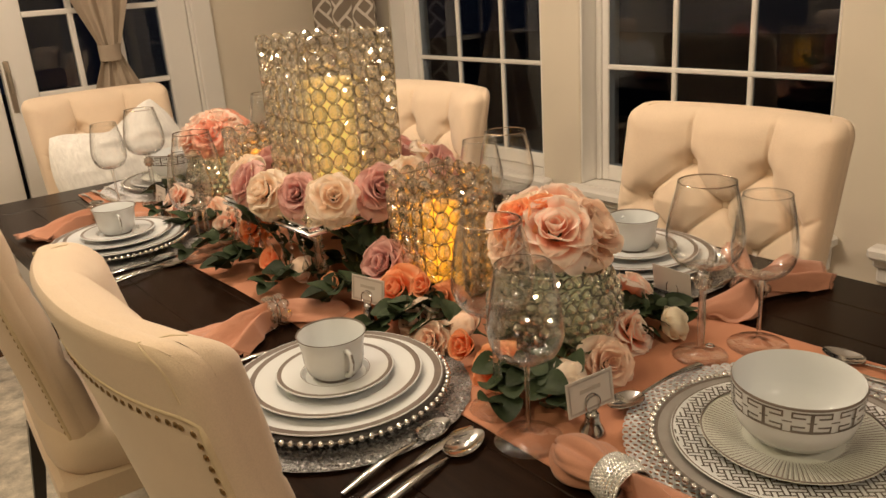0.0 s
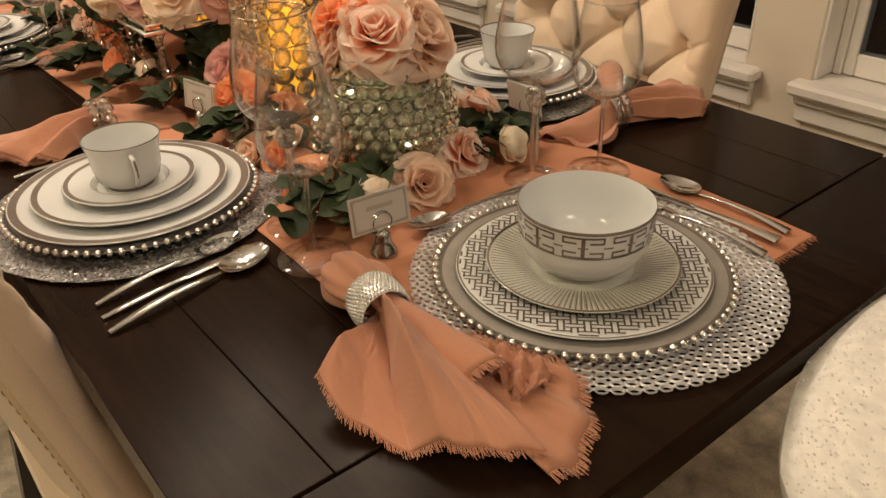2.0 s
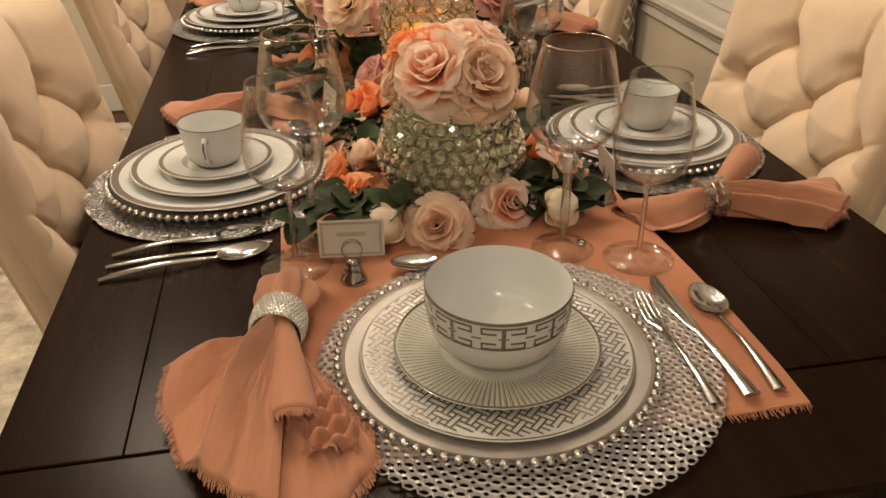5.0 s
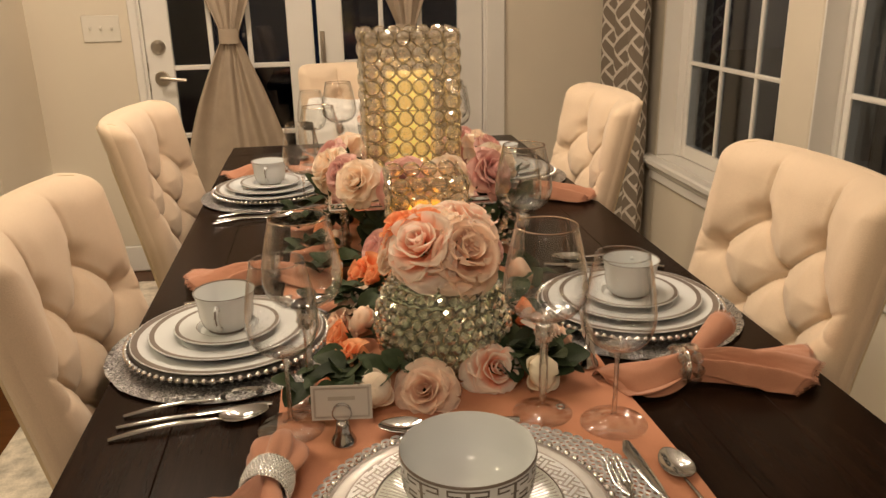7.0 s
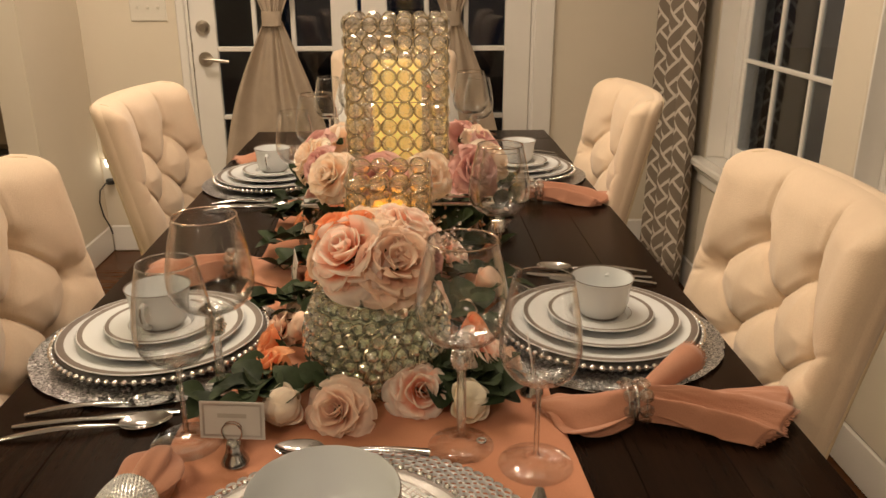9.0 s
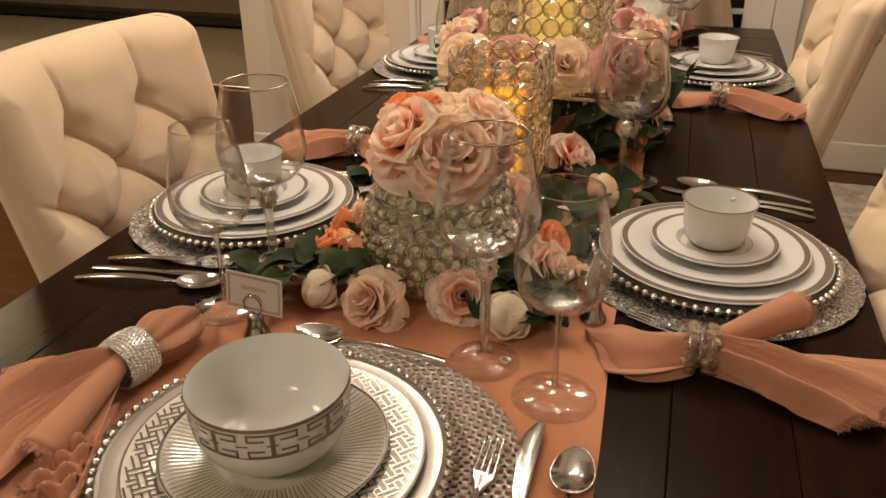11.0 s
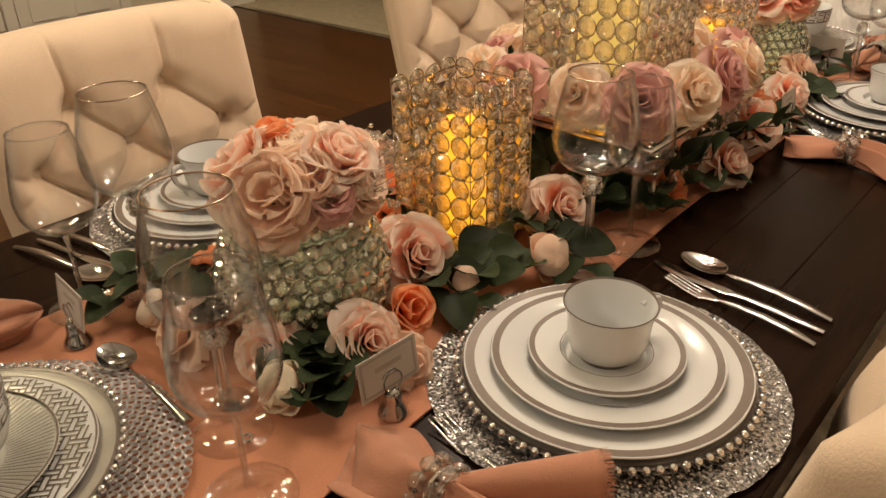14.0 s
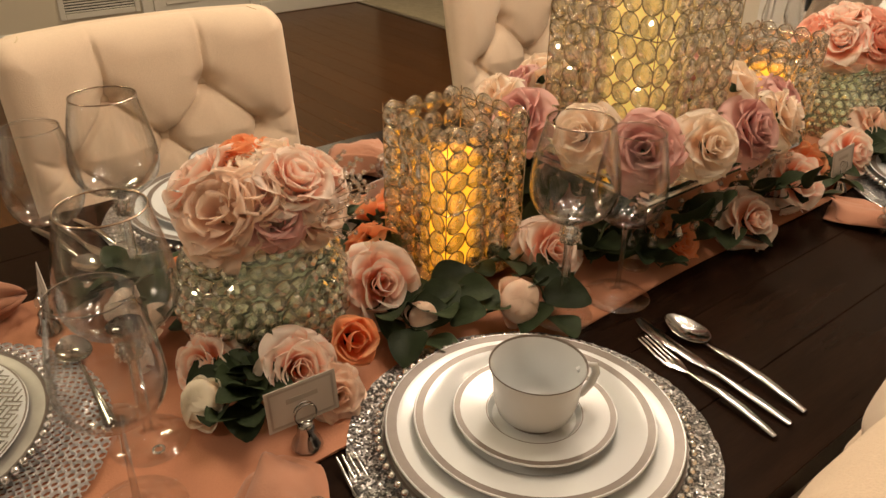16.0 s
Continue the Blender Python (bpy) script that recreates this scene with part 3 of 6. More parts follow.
# sofa assumed for the dark mass across the next room, seen from behind
sofa = thing("sofa", pose(-3.55, 5.25, 0), "long dark taupe sofa form, assumed for a dark mass", "sofa")
# a black box stands in for the shaded gap under the sofa
part("base", Build().box((-1.90, 0.03, 0.03), (1.90, 0.86, 0.085), 0.006), BLACK, sofa, "black strip standing in for the shaded gap below")
part("backrest", Build().box((-1.93, 0.0, 0.086), (1.93, 0.22, 0.94), 0.05), SOFA, sofa)
for x in (-1.93, 1.71):
    part("armrest", Build().box((x, 0.221, 0.086), (x + 0.22, 0.90, 0.62), 0.05), SOFA, sofa)
part("seat", Build().box((-1.709, 0.221, 0.086), (1.709, 0.90, 0.44), 0.05), SOFA, sofa)
for x in (-1.85, 1.85):
    for y in (0.06, 0.80):
        part("foot", Build().box((x - 0.03, y, 0.0), (x + 0.03, y + 0.06, 0.0295), 0.004), BLACK, sofa)

# ---- table ----
TW, TL = 0.506, 2.386
table = thing("dining_table", Matrix(), "long dark espresso-stained wooden plank dining table", "dining table")
END = 0.153
nplank = 9
for k in range(nplank):
    x0, x1 = -TW + 2 * TW * k / nplank, -TW + 2 * TW * (k + 1) / nplank
    part("plank", Build().box((x0 + 0.0003, END + 0.0004, TOP - 0.038), (x1 - 0.0003, TL - END - 0.0004, TOP), 0.0009), TABLE, table)
for y0, y1 in ((0, END), (TL - END, TL)):
    b = Build().box((y0, -TW, TOP - 0.040), (y1, TW, TOP), 0.004)
    part("end_board", b.shift(Matrix(((0, 1, 0, 0), (1, 0, 0, 0), (0, 0, 1, 0), (0, 0, 0, 1)))), TABLE, table)
apron = Build()
apron.box((-TW + 0.05, 0.10, TOP - 0.14), (-TW + 0.075, TL - 0.10, TOP - 0.041), 0.003).box((TW - 0.075, 0.10, TOP - 0.14), (TW - 0.05, TL - 0.10, TOP - 0.041), 0.003)
apron.box((-TW + 0.076, 0.10, TOP - 0.14), (TW - 0.076, 0.125, TOP - 0.041), 0.003).box((-TW + 0.076, TL - 0.125, TOP - 0.14), (TW - 0.076, TL - 0.10, TOP - 0.041), 0.003)
part("apron", apron, TABLE, table)
for sx in (-1, 1):
    for y in (0.42, TL - 0.42):
        prof = [(0.0, 0.015), (0.030, 0.015), (0.034, 0.06), (0.030, 0.12), (0.045, 0.30), (0.052, 0.46), (0.036, 0.53), (0.048, 0.57), (0.048, TOP - 0.041)]
        part("leg", Build().lathe(prof, 20, centre=(sx * (TW - 0.14), y, 0)), TABLE, table)

# runner: a long cloth with a frayed near end, slightly wavy
RX0, RX1 = -0.262, 0.214


def runner_fn(u, v):
    y = 0.100 + (TL - 0.2) * v
    x = RX0 + (RX1 - RX0) * u + 0.006 * math.sin(5 * v + 2) + 0.004 * math.sin(23 * v) * (2 * u - 1)
    w = noise.noise((x * 9, y * 5, 0.3))
    return (x, y, TOP + 0.0028 + 0.0022 * max(0, w) + 0.0012 * noise.noise((x * 40, y * 30, 2)))


rb = Build().grid(runner_fn, 36, 150)
rb.grid(lambda u, v: (runner_fn(u, v)[0], runner_fn(u, v)[1], TOP + 0.0012), 36, 150)
runner = thing("table_runner", Matrix(), "terracotta pink cotton runner with frayed ends along the table", "table runner")
part("cloth", rb, RUNNER, runner)


def fringe(points, out, length, mt_parent, mt=CLOTH, step=0.0016, name="fringe"):
    """Short loose threads along a polyline."""
    fb = Build()
    for (p, q) in zip(points, points[1:]):
        p, q = Vector(p), Vector(q)
        n = max(1, int((q - p).length / step))
        for i in range(n):
            o = p.lerp(q, (i + random.random()) / n)
            d = Vector(out).normalized() * length * random.uniform(0.5, 1.2) + (q - p).normalized() * random.uniform(-0.004, 0.004)
            side = (q - p).normalized() * 0.0005
            e = o + d + Vector((0, 0, random.uniform(-0.002, 0.001)))
            base = len(fb.v)
            fb.v += [tuple(o - side), tuple(o + side), tuple(e + side * 0.5), tuple(e - side * 0.5)]
            fb.uv += [(0, 0)] * 4
            fb.f.append((base, base + 1, base + 2, base + 3))
            fb.m.append(0)
    return part(name, fb, mt, mt_parent, "frayed thread edge", 0)


fringe([runner_fn(u / 12, 0) for u in range(13)], (0, -1, -0.05), 0.010, runner, RUNNER)
fringe([runner_fn(u / 12, 1) for u in range(13)], (0, 1, -0.05), 0.010, runner, RUNNER)

# ---- chairs ----
ZB, ZT = 0.44, 1.007
BUTTONS = [(x, z - 0.032) for x, z in [(-0.085, 0.925), (0.085, 0.925), (-0.17, 0.845), (0.0, 0.845), (0.17, 0.845), (-0.085, 0.765), (0.085, 0.765), (-0.17, 0.685), (0.0, 0.685), (0.17, 0.685), (-0.085, 0.605), (0.085, 0.605)]]
CREASES = []
for (bx, bz) in BUTTONS:
    for (cx, cz) in BUTTONS:
        if abs(abs(bx - cx) - 0.085) < 0.01 and 0 < cz - bz < 0.1:
            CREASES.append(((bx, bz), (cx, cz), 1.0))
for bx in (-0.085, 0.085):
    CREASES.append(((bx, 0.885), (bx * 1.06, ZT + 0.02), 0.75))
for sx in (-1, 1):
    CREASES.append(((sx * 0.17, 0.805), (sx * 0.27, 0.865), 0.55))
    CREASES.append(((sx * 0.17, 0.645), (sx * 0.27, 0.645), 0.5))
    CREASES.append(((sx * 0.17, 0.805), (sx * 0.27, 0.765), 0.4))


def crease_depth(x, z):
    d = 0.0
    for (ax, az), (bx, bz), w in CREASES:
        ux, uz = bx - ax, bz - az
        t = max(0.0, min(1.0, ((x - ax) * ux + (z - az) * uz) / (ux * ux + uz * uz)))
        r = math.hypot(x - ax - t * ux, z - az - t * uz)
        d = max(d, w * (0.40 * math.exp(-((r / 0.0042) ** 2)) + 0.60 * math.exp(-((r / 0.032) ** 2))))
    pit = 0.0
    for bx, bz in BUTTONS:
        r2 = (x - bx) ** 2 + (z - bz) ** 2
        pit = max(pit, math.exp(-r2 / 0.021 ** 2))
    # the seams run out over the rolled top and sides
    edge = max(0.0, min(1.0, min(ZT - z, half_width(z) - abs(x)) / 0.045))
    return (0.025 * d + 0.027 * pit) * (0.16 + 0.84 * edge * edge * (3 - 2 * edge))


def half_width(z):
    s = (z - ZB) / (ZT - ZB)
    return 0.223 + 0.016 * s


def back_line(x, z):
    """Front face of the bare back: leaning, and wrapped forward at the sides."""
    return -0.178 - 0.122 * ((z - ZB) / (ZT - ZB)) ** 1.1 + 0.055 * (abs(x) / 0.25) ** 2.2


def roll_off(x, z, r):
    hw = half_width(z)
    e = min(hw - abs(x), ZT - z)
    # rounded top corners
    cx, cz = hw - 0.034, ZT - 0.034
    if abs(x) > cx and z > cz:
        e = 0.034 - math.hypot(abs(x) - cx, z - cz)
    e = max(0.0, min(r, e))
    return r - math.sqrt(max(0.0, r * r - (r - e) ** 2))


def outline(u, v):
    """Maps the unit square to the back's outline, with rounded top corners."""
    z = ZB + (ZT - ZB) * v
    hw = half_width(z)
    over = max(0.0, z - (ZT - 0.034))
    hw -= 0.034 - math.sqrt(max(0.0, 0.034 ** 2 - over ** 2))
    s = 2 * u - 1
    s = math.copysign(1 - (1 - abs(s)) ** 1.35, s)
    return hw * s, z


def ease(v):
    return 1 - (1 - v) ** 1.25


def back_front(u, v):
    x, z = outline(u, ease(v))
    y = back_line(x, z) - roll_off(x, z, 0.052) + 0.018 - crease_depth(x, z)
    return (x, y, z)


def back_rear(u, v):
    x, z = outline(1 - u, ease(v))
    y = back_line(x, z) - 0.060 + roll_off(x, z, 0.008) * 0.9
    y = min(y, back_front(1 - u, v)[1] - 0.0015)
    return (x, y, z)


def make_chair():
    ch = thing("dining_chair", Matrix(), "cream linen button-tufted dining chair with brass nailhead trim", "chair", "chairs round the table")
    b = Build().grid(back_front, 156, 168).grid(back_rear, 40, 32)

    def rim(s, t):
        if s < 0.4:
            p, q = back_front(0, s / 0.4), back_rear(1, s / 0.4)
        elif s <= 0.6:
            p, q = back_front((s - 0.4) / 0.2, 1), back_rear(1 - (s - 0.4) / 0.2, 1)
        else:
            p, q = back_front(1, (1 - s) / 0.4), back_rear(0, (1 - s) / 0.4)
        k = 0.002 * math.sin(math.pi * t)
        return (p[0] + (q[0] - p[0]) * t + (math.copysign(k, p[0]) if s < 0.4 or s > 0.6 else 0), p[1] + (q[1] - p[1]) * t, p[2] + (k if 0.38 < s < 0.62 else 0))

    b.grid(rim, 110, 8)
    part("backrest", b, LINEN, ch, "deep-tufted curved cream backrest", 60)
    knob = Build().ball((0, 0, 0), (0.011, 0.006, 0.011), 12, 6).mesh("button", [LINEN], 60)
    for x, z in BUTTONS:
        part("button", knob, None, ch, m=Matrix.Translation((x, back_line(x, z) + 0.018 - crease_depth(x, z) + 0.004, z)))
    # piping and nailheads round the rear panel
    path = []
    for k in range(30):
        z = ZB + 0.03 + (ZT - 0.130 - ZB) * k / 29
        path.append((-half_width(z) + 0.022, z))
    path += [(-half_width(ZT) + 0.022 + 0.03 * (1 - math.cos(a)), ZT - 0.10 + 0.012 * math.sin(a)) for a in (0.5, 1.0, 1.5)]
    path += [(x, ZT - 0.088) for x in np.linspace(-0.195, 0.195, 22)]
    full = path + [(-x, z) for x, z in reversed(path[:33])]
    nb = Build()
    total = [Vector((x, back_line(x, z) - 0.0585, z)) for x, z in full]
    gap, carry = 0.0150, 0.0
    for p, q in zip(total, total[1:]):
        L = (q - p).length
        s = carry
        while s < L:
            o = p.lerp(q, s / max(L, 1e-6))
            nb.ball((o.x, o.y, o.z), (0.0052, 0.0036, 0.0052), 8, 5)
            s += gap
        carry = s - L
    part("nailhead_trim", nb, NAIL, ch, "row of antique brass nailheads", 60)
    pip = [(math.copysign(abs(x) + 0.012, x), back_line(abs(x) + 0.012, z) - 0.0600, z + (0.012 if z > ZT - 0.095 else 0)) for x, z in full]
    part("piping", Build().tube(pip, 0.0042, 8), PIPING, ch, "", 60)

    for U in (0.085, 0.915):
        seam = [back_rear(U, v) for v in np.linspace(0.84, 1.0, 12)] + [back_front(1 - U, v) for v in (0.996, 0.985)]
        part("cap_seam", Build().tube(seam, 0.0013, 6), PIPING, ch, "stitched seam of the end cap", 60)

    def seat_fn(u, v):
        a, b2 = 2 * math.pi * u, math.pi * (v - 0.5)
        e = 0.35
        sg = lambda w, p: math.copysign(abs(w) ** p, w)
        x = 0.255 * sg(math.cos(b2), e * 0.8) * sg(math.cos(a), e)
        y = 0.265 * sg(math.cos(b2), e * 0.8) * sg(math.sin(a), e)
        z = 0.062 * sg(math.sin(b2), 0.75)
        if z > 0:
            z += 0.012 * math.cos(math.pi * x / 0.55) * math.cos(math.pi * y / 0.56)
        return (x, y + 0.015, 0.435 + z)

    part("seat", Build().grid(seat_fn, 48, 20, True), LINEN, ch, "thick cream seat cushion", 60)
    part("seat_rail", Build().box((-0.245, -0.25, 0.32), (0.245, 0.265, 0.395), 0.012), LINEN, ch)
    for sx in (-1, 1):
        for y, lean in ((0.235, 0.0), (-0.235, -0.05)):
            part("leg", Build().tube([(sx * 0.215, y + lean, 0.016), (sx * 0.215, y, 0.33)], lambda s: 0.015 + 0.010 * s, 4), LEG, ch, "dark tapered wooden leg", 30)
    return ch


chair = make_chair()
CHAIRS = [
    (-0.313, 0.712, -90, 0), (-0.352, 1.605, -90, -4), (0.323, 0.706, 90, 0), (0.300, 1.65, 90, -1), (-0.03, 2.42, 180, 0),
]
chair.matrix_basis = pose(0.18, -0.27, 0, 0, 0, 0)
for x, y, rz, _ in CHAIRS:
    copy_thing(chair, pose(x, y, 0, 0, 0, rz + _))

# ---- tableware ----


def round_mat(c, R=0.185):
    def fn(u, v):
        a = 2 * math.pi * u
        r = R * v * (1 + (0.012 * noise.noise((3 * math.cos(a) * 3, 3 * math.sin(a) * 3, c[0])) + 0.006 * noise.noise((30 * math.cos(a), 30 * math.sin(a), 1)) if v > 0.9 else 0))
        return (r * math.cos(a), r * math.sin(a), 0.0045 + 0.0012 * noise.noise((r * math.cos(a) * 150, r * math.sin(a) * 150, 0)))
    th = thing("glitter_placemat", pose(c[0], c[1], TOP + (0.004 if abs(c[0]) < 0.3 else 0.0006)), "round silver crushed-glitter placemat under a stacked setting", "placemat", "glitter placemats")
    part("glitter_top", Build().grid(fn, 160, 40, True), GLITTER, th, "rough layer of silver glitter", 0)
    part("backing", Build().lathe([(0, 0), (R * 0.97, 0), (R * 0.985, 0.0022), (R * 0.98, 0.0040)], 96), MATSILVER, th)
    return th


def open_mat(c, R=0.198):
    """Pressed vinyl mat: rings of rounded openings between thin strands."""
    th = thing("openwork_placemat", pose(*c, TOP + 0.0040), "round silver openwork vinyl placemat on the runner end", "placemat", "openwork placemats")
    b = Build()
    n = 86
    radii = [0.093 + 0.0096 * k for k in range(12)]
    for k, (r0, r1) in enumerate(zip(radii, radii[1:])):
        last = k == len(radii) - 2
        for i in range(n):
            a0, a1 = 2 * math.pi * i / n, 2 * math.pi * (i + 1) / n
            am, rm = (a0 + a1) / 2, (r0 + r1) / 2
            base = len(b.v)
            ha, hr = (a1 - a0) / 2, (r1 - r0) / 2
            pts = []
            for ring_, (sa, sr) in enumerate(((1.0, 1.0), (0.80, 0.82), (0.60, 0.64))):
                for q in range(8):
                    t = 2 * math.pi * q / 8 + math.pi / 8
                    ca, sr_ = math.cos(t) * 1.082, math.sin(t) * 1.082
                    if ring_ == 0:
                        ca, sr_ = max(-1, min(1, ca * 1.3)), max(-1, min(1, sr_ * 1.3))
                    a = am + ha * sa * ca
                    r = rm + hr * sr * sr_
                    if last and ring_ == 0 and sr_ > 0:
                        r -= hr * 0.55 * (abs(ca) ** 3)
                    z = (0.0020, 0.0036, 0.0002)[ring_]
                    pts.append((r * math.cos(a), r * math.sin(a), z))
            b.v += pts
            b.uv += [(0, 0)] * 24
            for g in (0, 8):
                for q in range(8):
                    b.f.append((base + g + q, base + g + (q + 1) % 8, base + g + 8 + (q + 1) % 8, base + g + 8 + q))
                    b.m.append(0)
    tagged(part("openwork", b, MATSILVER, th, "thin silver strands with small openings", 50), kind="stuff")
    part("centre", Build().lathe([(0, 0.001), (0.0935, 0.001), (0.0935, 0.0022), (0, 0.0022)], 64), MATSILVER, th)
    return th


bead_mesh = Build().ball((0, 0, 0), 0.0043, 10, 7).mesh("rim_bead", [SILVER])


def charger(c, z, R=0.1535):
    th = thing("charger_plate", pose(*c, z), "clear glass charger plate edged with silver beads", "charger plate", "charger plates")
    prof = [(0, 0.002), (0.105, 0.002), (0.112, 0.006), (0.146, 0.0125), (0.151, 0.0125), (0.151, 0.0145), (0.146, 0.0145), (0.112, 0.0085), (0.105, 0.0045), (0, 0.0045)]
    part("glass_plate", Build().lathe(prof, 72), CHARGER, th, "clear glass dish")
    part("silver_band", Build().lathe([(0.1465, 0.0149), (0.1500, 0.0158)], 72), BAND, th, "silver painted edge")
    n = 78
    for i in range(n):
        a = 2 * math.pi * i / n
        part("rim_bead", bead_mesh, None, th, m=pose(R * math.cos(a), R * math.sin(a), 0.0150))
    return th


def plate(c, z, R, bands, name, label, group, well=0.66, lift=0.016, mt=None):
    """A china plate; bands: (inner, outer) radii that are platinum."""
    rs = sorted({0.0, R * well * 0.94, R * well, R * well * 1.05, R * 0.985, R, *[r for b in bands for r in b]})
    def zz(r):
        if r <= R * well * 0.94:
            return 0.0045
        if r <= R * well * 1.05:
            return 0.0045 + 0.006 * (r - R * well * 0.94) / (R * well * 0.11)
        return 0.0105 + (lift - 0.0105) * (r - R * well * 1.05) / (R - R * well * 1.05)
    prof = [(r, zz(r)) for r in rs]
    mats = [1 if any(b0 - 1e-6 <= (p[0] + q[0]) / 2 <= b1 + 1e-6 for b0, b1 in bands) else 0 for p, q in zip(prof, prof[1:])]
    prof += [(R + 0.0008, lift - 0.0012), (R * 0.99, lift - 0.003), (R * well * 1.02, 0.0058), (R * well * 0.9, 0.0), (R * well * 0.86, 0.0), (R * well * 0.84, 0.0018), (0, 0.0018)]
    mats += [0] * (len(prof) - 1 - len(mats))
    th = thing(name, pose(*c, z), label, name.replace("_", " "), group)
    body, k = Build(), 0
    while k < len(mats):
        e = k
        while e + 1 < len(mats) and mats[e + 1] == mats[k]:
            e += 1
        if mats[k]:
            part("platinum_band", Build().lathe(prof[k:e + 2], 72), BAND, th, "thin platinum line" if prof[e + 1][0] - prof[k][0] < 0.003 else "platinum band", 35)
        else:
            body.lathe(prof[k:e + 2], 72)
        k = e + 1
    part("dish", body, mt or CHINA, th, "", 35)
    return th


def cup(c, z, turn):
    th = thing("teacup", pose(*c, z, 0, 0, turn), "white china teacup with a thin platinum rim on its saucer", "teacup", "teacups")
    prof = [(0, 0.004), (0.026, 0.004), (0.027, 0.0), (0.0285, 0.0), (0.0295, 0.004), (0.0370, 0.010), (0.0412, 0.025), (0.0424, 0.043), (0.0452, 0.0575), (0.0474, 0.0622), (0.0468, 0.0632), (0.0454, 0.0612), (0.0408, 0.043), (0.0385, 0.026), (0.034, 0.013), (0.022, 0.0075), (0, 0.0068)]
    mats = [1 if j in (3, 9, 10) else 0 for j in range(len(prof) - 1)]
    part("bowl", Build().lathe(prof, 48, mats), [CHINA, BAND], th, "", 60)
    pts = [(0.0405, 0, 0.047), (0.050, 0, 0.0525), (0.0585, 0, 0.0500), (0.0615, 0, 0.041), (0.058, 0, 0.029), (0.049, 0, 0.018), (0.0375, 0, 0.013)]
    part("handle", Build().tube(pts, (0.0030, 0.0042), 8), CHINA, th, "", 60)
    part("handle_stripe", Build().tube([(x + 0.0026 if 1 <= k <= 5 else x, y, zq + 0.0008) for k, (x, y, zq) in enumerate(pts)], 0.0017, 6), BAND, th, "thin platinum stripe", 60)
    return th


def strokes(path, w):
    """Rectangles that follow an upright polyline."""
    h = w / 2
    return [(min(a, c) - h, min(b, d) - h, max(a, c) + h, max(b, d) + h) for (a, b), (c, d) in zip(path, path[1:])]


HOOK = strokes([(0.0375, 0.5380), (0.0375, 0.92), (0.80, 0.92), (0.80, 0.70), (0.30, 0.70)], 0.080)
KEY = [(0, 0.0, 1, 0.045), (0.076, 0.47, 0.20, 0.53), (0.80, 0.47, 1, 0.53)] + HOOK + [(a, 1 - d, c, 1 - b) for a, b, c, d in HOOK]


def printed(fn, cells, cols, rows=1, sub=2, mirror=True):
    """Lays the rectangles of a fret onto a surface fn(u, v)."""
    b = Build()
    for r in range(rows):
        for c in range(cols):
            flip = mirror and (c + r) % 2
            for x0, y0, x1, y1 in cells:
                if flip:
                    x0, x1 = 1 - x1, 1 - x0
                u0, u1, v0, v1 = (c + x0) / cols, (c + x1) / cols, (r + y0) / rows, min(1.0, (r + y1) / rows)
                b.grid(lambda u, v: fn(u0 + (u1 - u0) * u, v0 + (v1 - v0) * v), sub, 1)
    return b


def bowl(c, z):
    th = thing("soup_bowl", pose(*c, z, 0, 0, 20), "white china bowl with a grey Greek-key band and platinum rim", "bowl", "bowls")
    outer = [(0.028, 0.0), (0.030, 0.0), (0.032, 0.004), (0.050, 0.0095), (0.0612, 0.022), (0.0662, 0.036), (0.0680, 0.056), (0.0690, 0.0705), (0.0692, 0.0725)]
    inner = [(0.0682, 0.0735), (0.0672, 0.0715), (0.0658, 0.056), (0.0638, 0.036), (0.0582, 0.023), (0.046, 0.012), (0.020, 0.0075), (0, 0.007)]
    prof = [(0, 0.003), (0.027, 0.003)] + outer + inner
    mats = [1 if 9 <= j <= 10 else 0 for j in range(len(prof) - 1)]
    part("body", Build().lathe(prof, 64, mats), [CHINA, BAND], th, "", 60)

    def band(u, v):
        z = 0.0440 + 0.0262 * v
        r = 0.0662 + 0.0018 * (z - 0.036) / 0.020 if z < 0.056 else 0.0680 + 0.0010 * (z - 0.056) / 0.0145
        a = 2 * math.pi * u
        return ((r + 0.0007) * math.cos(a), (r + 0.0007) * math.sin(a), z)

    part("key_band", printed(band, KEY, 18, 1, 4), KEYLINE, th, "printed grey Greek-key pattern", 60)
    return th


